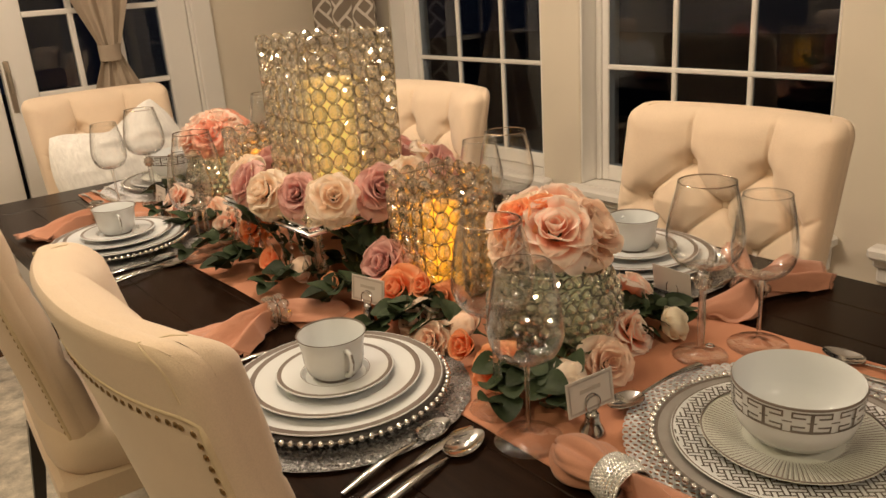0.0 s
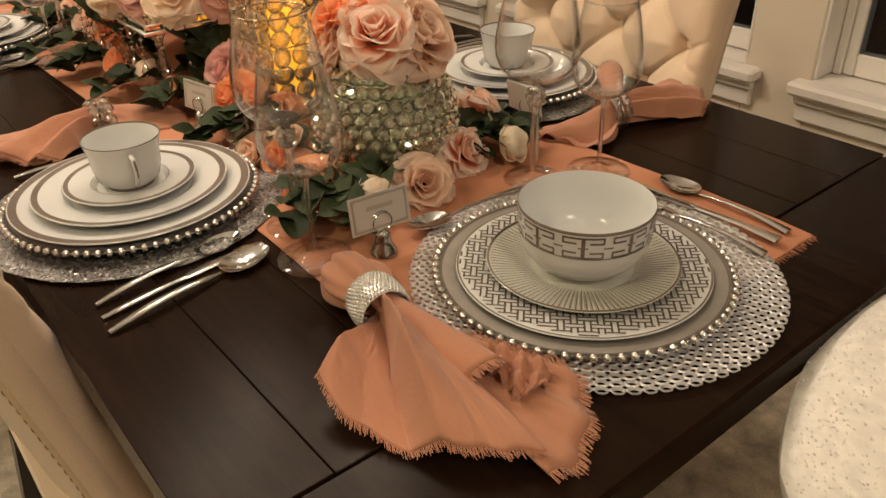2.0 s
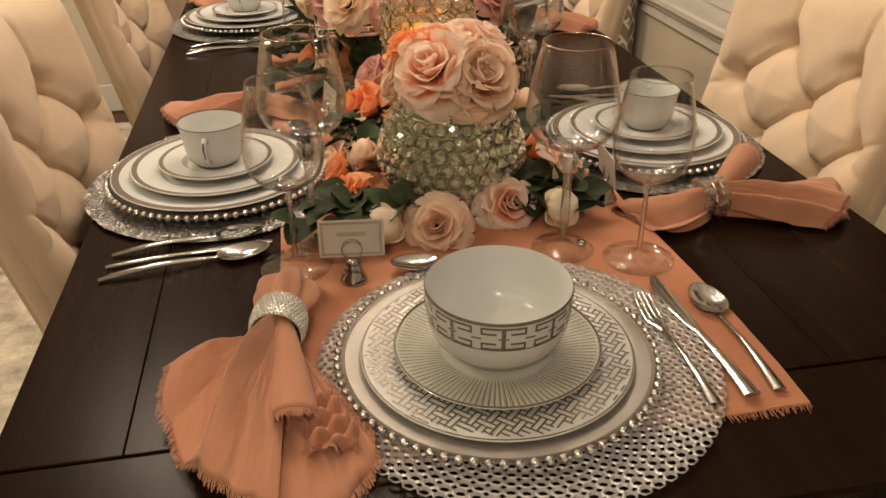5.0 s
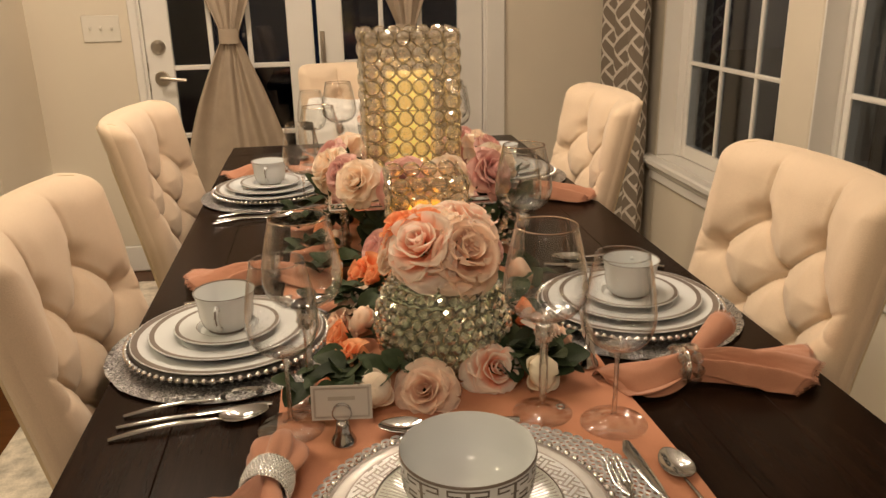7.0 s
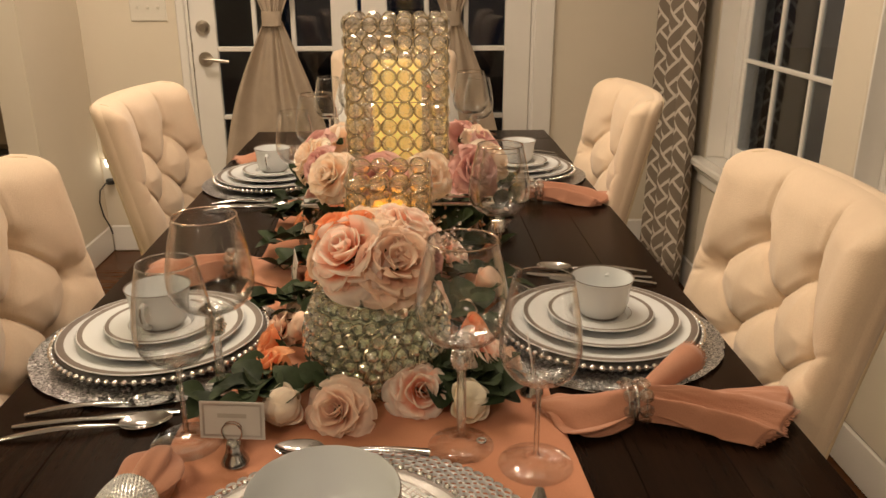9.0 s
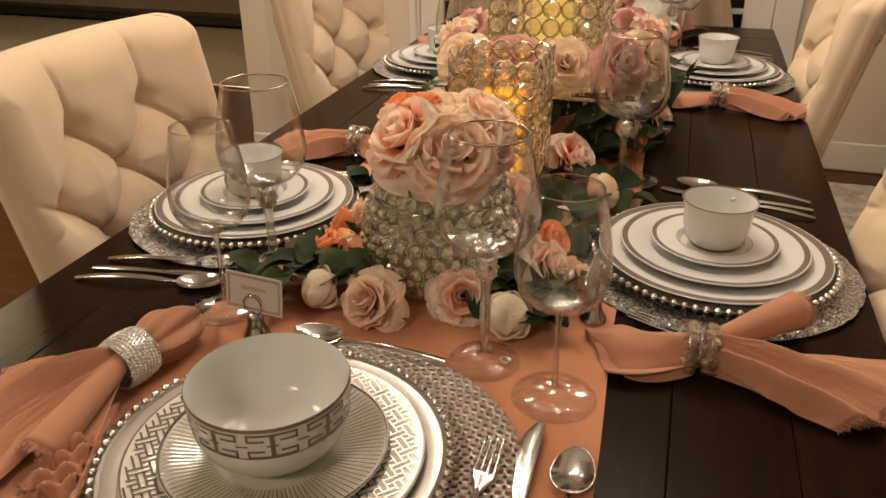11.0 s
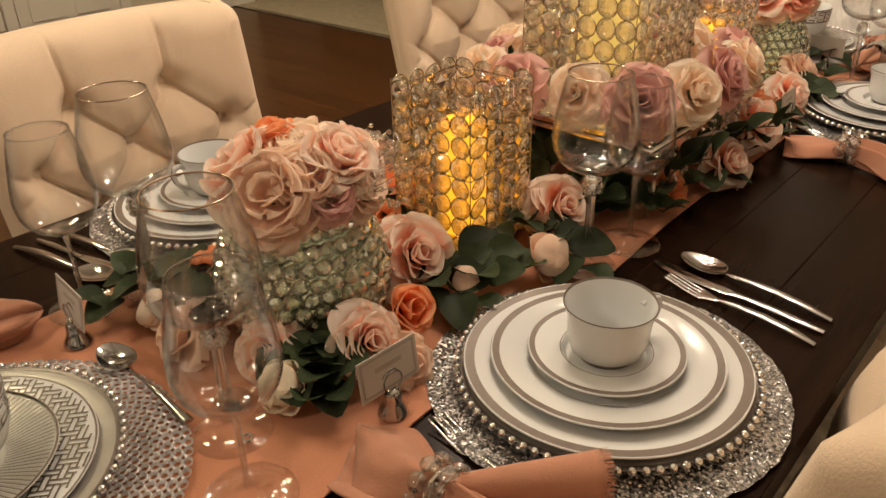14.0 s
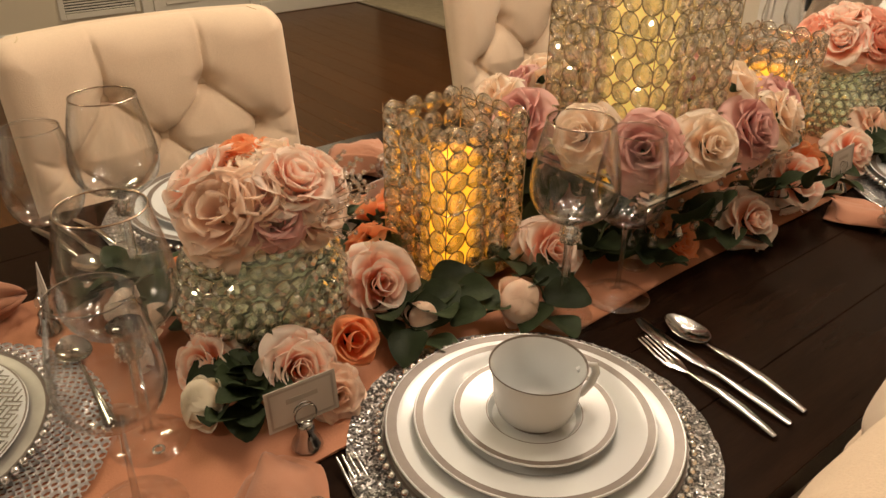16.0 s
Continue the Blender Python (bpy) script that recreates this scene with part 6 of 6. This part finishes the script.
bouquet(VASE_F, [
    ("peach", -75, 20, 0.062, 1.15, 1), ("coral", -130, 26, 0.064, 1.15, 1), ("coral", -20, 24, 0.066, 1.05, 0), ("peach", 35, 20, 0.060, 1.15, 1), ("coral", 95, 20, 0.060, 1.15, 1),
    ("peach", 160, 22, 0.062, 1.15, 1), ("peach", -100, 62, 0.066, 1.15, 1), ("coral", 20, 60, 0.066, 1.10, 0), ("peach", 140, 62, 0.064, 1.1, 1), ("blush", 0, 88, 0.066, 1.05, 1),
], "roses in the far vase")
MID = [("mauve", -0.040, 1.062, 1.32), ("cream", -0.124, 1.083, 1.34), ("cream", 0.050, 1.088, 1.28), ("mauve", 0.136, 1.104, 1.35), ("mauve", -0.152, 1.162, 1.05), ("cream", -0.180, 1.232, 1.30), ("cream", 0.176, 1.185, 1.25),
       ("mauve", 0.172, 1.285, 1.25), ("cream", 0.170, 1.375, 1.2), ("mauve", -0.172, 1.325, 1.2), ("cream", -0.140, 1.415, 1.2), ("mauve", -0.05, 1.455, 1.2), ("cream", 0.045, 1.455, 1.2), ("mauve", 0.135, 1.425, 1.2)]
for tone, x, y, s in MID:
    d = Vector((x, y - 1.275, 0)).normalized()
    x, y = x + 0.010, y - 0.033
    rose(tone, 1 if tone == "cream" else 0, (x, y, RISE + 0.046), (d.x, d.y, 0.55), s * 0.80, "roses round the tall candle")

# garland: flowers low on the runner
def garland(flowers):
    """Flowers low on the runner: tone, state, place, height over the cloth and size; they look outwards."""
    for tone, state, x, y, z, s in flowers:
        side = 1 if x > 0 else -1
        face = (0.25 * side, -0.75, 0.5) if y < 0.52 else (0.8 * side, -0.15 if y < 1.7 else 0.2, 0.5)
        rose(tone, 1 if state == "open" else 0, (x, y, TOP + 0.006 + z), face, s, "flowers of the garland", state == "bud")


garland([
    ("tan", "half", -0.062, 0.468, 0.018, 0.85), ("cream", "bud", -0.126, 0.484, 0.016, 0.95), ("ivory", "bud", 0.095, 0.484, 0.018, 0.92),
    ("peach", "open", 0.036, 0.508, 0.02, 0.85), ("orange", "open", -0.166, 0.57, 0.014, 0.85), ("orange", "bud", -0.158, 0.64, 0.022, 0.9),
    ("blush", "bud", -0.122, 0.682, 0.028, 0.85), ("orange", "bud", 0.098, 0.642, 0.03, 1.15), ("peach", "half", 0.12, 0.566, 0.038, 0.85),
    ("peach", "open", 0.044, 0.718, 0.046, 1.15), ("blush", "bud", 0.104, 0.738, 0.022, 0.75),
    ("tan", "open", 0.152, 0.59, 0.012, 0.75), ("blush", "open", -0.165, 0.715, 0.01, 0.75),
])
garland([
    ("orange", "open", -0.116, 0.858, 0.038, 1), ("blush", "bud", 0.145, 0.85, 0.022, 1.05), ("peach", "open", 0.092, 0.965, 0.03, 1.05),
    ("peach", "open", 0.205, 1.262, 0.03, 1), ("orange", "open", 0.163, 1.152, 0.012, 0.9), ("orange", "bud", -0.095, 0.815, 0.05, 0.8),
    ("mauve", "half", -0.078, 0.95, 0.05, 1.1), ("orange", "open", -0.08, 0.79, 0.024, 0.85), ("blush", "bud", -0.158, 1.106, 0.025, 0.9),
    ("orange", "bud", -0.178, 1.185, 0.03, 0.95), ("orange", "bud", -0.155, 1, 0.02, 0.9), ("blush", "open", -0.142, 0.78, 0.014, 0.85),
])
garland([
    ("peach", "open", 0.19, 1.4, 0.052, 1.1), ("peach", "open", -0.137, 1.475, 0.032, 1), ("orange", "open", -0.13, 1.365, 0.048, 0.95),
    ("peach", "open", -0.14, 1.775, 0.042, 1), ("blush", "open", -0.12, 1.64, 0.025, 1), ("peach", "open", 0.165, 1.64, 0.03, 1.05),
    ("orange", "open", 0.15, 1.52, 0.03, 1), ("blush", "open", 0.135, 1.79, 0.035, 1), ("blush", "open", 0.03, 1.955, 0.03, 0.95),
])


def leaf_mesh(L, W, bend):
    def fn(u, v):
        s = 2 * u - 1
        w = W * math.sin(math.pi * min(1.0, 0.04 + 0.945 * v ** 0.92)) ** 0.68
        return (w * s, L * v, 0.35 * W * abs(s) ** 1.5 * math.sin(math.pi * v) - bend * v * v + 0.0006 * math.sin(9 * v + 3 * s))
    return Build().grid(fn, 6, 8).mesh("leaf", [LEAF], 60)


LEAVES = [leaf_mesh(0.044, 0.0190, 0.006), leaf_mesh(0.052, 0.0225, 0.012), leaf_mesh(0.037, 0.0170, 0.003)]


def make_sprig(n, L, seed):
    rnd = random.Random(seed)
    th = thing("leaf_sprig", Matrix(), "dark green eucalyptus-like leaf sprig of the garland", "foliage", "sprigs of the garland")
    pts = [(0.012 * math.sin(3 * k / 8 + seed), L * k / 8, 0.010 + 0.022 * math.sin(math.pi * k / 9)) for k in range(9)]
    part("stem", Build().tube(pts, lambda s: 0.0016 - 0.0008 * s, 6), STALK, th, "thin green stem")
    for i in range(n):
        s = 0.12 + 0.88 * i / (n - 1)
        k = min(7, int(s * 8))
        p = Vector(pts[k]).lerp(Vector(pts[k + 1]), s * 8 - k)
        side = 1 if i % 2 else -1
        yaw = side * rnd.uniform(35, 75) if i < n - 1 else rnd.uniform(-10, 10)
        part("leaf", LEAVES[rnd.randrange(3)], None, th, m=Matrix.Translation(p) @ pose(0, 0, 0, rnd.uniform(-6, 42), rnd.uniform(-30, 30), -yaw) @ Matrix.Scale(rnd.uniform(0.8, 1.15), 4))
    return th


SPRIGS = [make_sprig(7, 0.105, 1), make_sprig(8, 0.125, 2), make_sprig(6, 0.085, 3), make_sprig(7, 0.110, 4)]
for ob in SPRIGS:
    ob.matrix_basis = pose(-0.02 + 0.012 * SPRIGS.index(ob), 0.80 + 0.21 * SPRIGS.index(ob), TOP + 0.006, 0, 0, 80 - 50 * SPRIGS.index(ob))


def lay_sprigs(places):
    """Leaf sprigs flat on the runner: place and heading."""
    for k, (x, y, a) in enumerate(places):
        copy_thing(SPRIGS[k % 4], pose(x, y, TOP + 0.006, 0, random.uniform(-8, 8), a))


lay_sprigs([
    (-0.06, 0.52, 20), (-0.11, 0.54, 100), (-0.13, 0.6, 130), (-0.09, 0.66, 30), (-0.07, 0.72, 40), (-0.085, 0.78, 70), (-0.105, 0.84, 110), (-0.09, 0.93, 60),
    (-0.1, 0.985, 100), (-0.12, 1.07, 70), (-0.14, 1.14, 95), (-0.15, 1.23, 60), (-0.15, 1.3, 110), (-0.14, 1.4, 75), (-0.1, 1.48, 95), (-0.08, 1.56, 60),
    (-0.09, 1.66, 100), (-0.07, 1.76, 70), (-0.07, 1.85, 105), (-0.05, 1.93, 40), (-0.03, 0.53, 105), (-0.14, 0.56, 150), (-0.06, 0.8, 100), (-0.02, 0.8, 80),
])
lay_sprigs([
    (0, 0.52, -70), (0.02, 0.535, -82), (0.03, 0.53, -120), (0.03, 0.69, -70), (0.045, 0.70, -50), (0.02, 0.78, -80), (0.045, 0.85, -40), (0.085, 0.9, -100),
    (0.07, 0.955, -40), (0.08, 1.04, -80), (0.09, 1.13, -60), (0.10, 1.23, -80), (0.105, 1.31, -55), (0.10, 1.4, -75), (0.08, 1.48, -50), (0.09, 1.56, -95),
    (0.1, 1.65, -70), (0.1, 1.75, -110), (0.09, 1.83, -60), (0.08, 1.93, -30), (0.03, 0.535, -105), (0.05, 0.59, -150), (0, 1.95, 10),
])
for k, (x, y, lean, a) in enumerate([(-0.10, 1.04, 62, 20), (-0.07, 1.03, 58, 0), (-0.02, 1.03, 60, 40), (0.03, 1.02, 50, -10), (0.07, 1.01, 35, -65), (0.12, 1.03, 48, -30), (-0.15, 1.12, 62, 60), (-0.155, 1.22, 58, 80), (0.17, 1.12, 42, -80), (0.175, 1.30, 38, -95), (-0.05, 1.45, 45, 30), (0.06, 1.46, 40, -40)]):
    copy_thing(SPRIGS[k % 4], pose(x, y, TOP + 0.008, lean, 0, a))

# clear bead sprays tucked in among the near roses


def bead_spray(m):
    th = thing("bead_spray", m, "thin spray of clear beads tucked among the roses", "bead spray", "bead sprays")
    for k in range(7):
        a, e = 0.9 * k, 0.35 + 0.09 * (k % 3)
        tip = Vector((math.sin(e) * math.cos(a), math.sin(e) * math.sin(a), math.cos(e))) * (0.045 + 0.006 * (k % 4))
        part("stem", Build().tube([(0, 0, -0.03), tuple(tip * 0.5), tuple(tip)], 0.0005, 4), WIRE, th)
        for q in (0.62, 0.82, 1.0):
            p = tip * q
            part("bead", BEAD, None, th, m=Matrix.Translation((p.x + 0.002 * math.sin(9 * q + k), p.y + 0.002 * math.cos(7 * q + k), p.z)))
    return th


BEAD = Build().ball((0, 0, 0), 0.0030, 8, 6).mesh("bead", [CRYSTAL], 60)
spray = bead_spray(Matrix.Translation((VASE_N[0] + 0.052, VASE_N[1] + 0.062, TOP + 0.175)) @ Matrix.Rotation(radians(62), 4, Vector((-0.8, 0.6, 0))))
copy_thing(spray, Matrix.Translation((VASE_N[0] + 0.072, VASE_N[1] + 0.030, TOP + 0.165)) @ Matrix.Rotation(radians(70), 4, Vector((-0.3, 0.9, 0))))
copy_thing(spray, Matrix.Translation((VASE_N[0] + 0.010, VASE_N[1] + 0.080, TOP + 0.170)) @ Matrix.Rotation(radians(66), 4, Vector((-0.95, 0.1, 0))))

# ---- curtains ----


def door_curtain(cx, seed):
    th = thing("door_curtain", pose(cx, FY - 0.016, 0), "taupe linen door curtain tied in at the middle", "curtain", "door curtains")
    z0, zt, z1 = 0.36, 1.095, 1.98

    def fn(u, v):
        z = z0 + (z1 - z0) * v
        d = abs(z - zt)
        w = 0.036 + (0.245 if z < zt else 0.22) * (1 - math.exp(-(d / 0.55) ** 1.15)) * 1.28
        s = 2 * u - 1
        amp = 0.007 + 0.016 * min(1, d / 0.3)
        wave = math.sin(2 * math.pi * 2.6 * u + seed + 0.5 * z + 2.2 * noise.noise((2.2 * u, 0.7 * z, seed)))
        wave += 0.35 * math.exp(-d / 0.16) * math.sin(2 * math.pi * 7 * u + seed)
        cleft = 0.020 * math.exp(-((s - 0.12) / 0.07) ** 2) * min(1, d / 0.25)
        return (w * s + 0.006 * math.sin(6 * z + seed), -0.026 - amp * wave + cleft, z)

    ob = part("cloth", Build().grid(fn, 120, 60), DRAPE, th, "", 80)
    mod = ob.modifiers.new("thickness", "SOLIDIFY")
    mod.thickness = 0.0015
    def tie(u, v):
        a = 2 * math.pi * u
        return (0.044 * math.cos(a), -0.030 + 0.026 * math.sin(a), zt - 0.032 + 0.064 * v + 0.003 * math.sin(a))
    part("tie_band", Build().grid(tie, 32, 4, True), DRAPE, th, "taupe cloth tie band", 80)
    part("rod", Build().tube([(-0.30, -0.020, 1.985), (0.30, -0.020, 1.985)], 0.006, 8), NICKEL, th, "thin curtain rod")
    return th


door_curtain(-0.580, 0.3)
door_curtain(0.215, 1.9)


def trellis_curtain(y0, y1, seed):
    th = thing("window_curtain", Matrix(), "grey curtain printed with a white woven trellis pattern", "curtain", "trellis curtains")

    def fn(u, v):
        z = 0.02 + 2.43 * v
        y = y0 + (y1 - y0) * u
        return (1.145 - 0.028 * math.cos(2 * math.pi * 3.5 * u + seed) + 0.006 * math.sin(4 * z), y, z)

    ob = part("cloth", Build().grid(fn, 110, 20, uv=lambda u, v: (u * (y1 - y0) * 1.35, 2.43 * v)), TRELLIS, th, "", 80)
    mod = ob.modifiers.new("thickness", "SOLIDIFY")
    mod.thickness = 0.002
    part("rod", Build().tube([(1.145, y0 - 0.05, 2.46), (1.145, y1 + 0.04, 2.46)], 0.012, 10), NICKEL, th, "curtain rod")
    return th


trellis_curtain(2.665, 3.245, 0.5)

# ---- wall fittings ----
sw = thing("light_switch", pose(-1.128, FY, 1.137), "ivory three-gang toggle light switch on the wall", "light switch")
part("plate", Build().box((-0.080, -0.0065, -0.057), (0.080, -0.0005, 0.057), 0.003), PLASTIC, sw)
for k in range(3):
    part("toggle", Build().box((-0.051 + 0.046 * k, -0.016, -0.004), (-0.041 + 0.046 * k, -0.0066, 0.009), 0.002), PLASTIC, sw)
ol = thing("wall_outlet", pose(-1.392, FY, 0.400), "white wall outlet with a small lit night light", "outlet")
part("plate", Build().box((-0.036, -0.006, -0.057), (0.036, -0.0005, 0.057), 0.003), PLASTIC, ol)
part("night_light", Build().box((-0.014, -0.030, 0.022), (0.014, -0.0062, 0.060), 0.006), NIGHTLIGHT, ol, "glowing white night light")
part("plug", Build().box((-0.020, -0.034, -0.062), (0.018, -0.0062, -0.036), 0.005), BLACK, ol, "black plug")
part("cable", Build().tube([(0, -0.030, -0.050), (-0.012, -0.06, -0.050), (-0.028, -0.09, -0.075), (-0.034, -0.10, -0.13), (-0.028, -0.09, -0.20), (-0.018, -0.06, -0.26), (-0.014, -0.05, -0.30)], 0.0035, 8), BLACK, ol, "black cable")

# ---- cushions ----


def cushion(m, label, size=0.42, chop=0.0):
    th = thing("cushion", m, label, "cushion", "white cushions")

    def fn(u, v, side):
        x, y = 2 * u - 1, 2 * v - 1
        e = max(0.0, (1 - abs(x) ** 2.4) * (1 - abs(y) ** 2.4)) ** 0.55
        pinch, pinch2 = math.sqrt(1 - 0.40 * x * x), math.sqrt(1 - 0.40 * y * y)
        wr = 0.009 * noise.noise((x * 3.2, y * 3.2, side)) + 0.007 * noise.noise((x * 3 + y * 7, y * 3 - x * 2, side))
        dent = 1 - chop * (1 - abs(x) ** 1.4) * max(0.0, y)
        return (size / 2 * x * pinch2, side * (0.095 * e + wr * e), size / 2 * y * pinch * dent)

    part("cover", Build().grid(lambda u, v: fn(u, v, -1), 36, 36).grid(lambda u, v: fn(1 - u, v, 1), 36, 36), PILLOW, th, "", 80)
    sq = Build()
    for k in range(6500):
        u, v = random.random(), random.random()
        if noise.noise((u * 6, v * 6, 4)) + 1.2 * max(abs(2 * u - 1), abs(2 * v - 1)) ** 4 < random.uniform(-0.3, 0.5):
            continue
        p = Vector(fn(u, v, -1))
        r = random.uniform(0.0007, 0.0014)
        base = len(sq.v)
        t = Vector((random.uniform(-0.4, 0.4), -1, random.uniform(-0.4, 0.4))).normalized()
        a = t.orthogonal().normalized()
        b = t.cross(a)
        for i in range(6):
            sq.v.append(tuple(p + t * 0.0015 + a * r * math.cos(i * 1.047) + b * r * math.sin(i * 1.047)))
            sq.uv.append((0, 0))
        sq.f.append(tuple(range(base, base + 6)))
        sq.m.append(0)
    tagged(part("sequin", sq, SEQUIN, th, "scattered silver sequins", 0), kind="stuff")
    return th


cushion(pose(0.143, -0.228, 0.600, -60, 0, 2), "white furry cushion with silver sequins on the end chair", 0.555, 0.0)
cushion(pose(-0.02, 2.565, 0.76, -12, -12, 4), "white furry cushion with silver sequins on the far chair", 0.46, 0.44)

# ---- floorboards ----
rng = random.Random(5)
for k in range(78):
    y = -3.2 + 0.127 * k
    if y + 0.127 > 3.82:
        break
    x = HX + rng.uniform(-1.0, 0)
    while x < 1.3:
        L = rng.uniform(1.5, 2.6)
        x0, x1 = max(HX + 0.001, x), min(1.33, x + L)
        if x1 - x0 > 0.05 and not (y > FY + 0.1 and x0 > -1.5):
            part("plank", Build().box((x0 + 0.0008, y + 0.0004, -0.02), (x1 - 0.0008, y + 0.1266, 0.0), 0.0006), FLOOR, floor_ob, "", 0)
        x += L
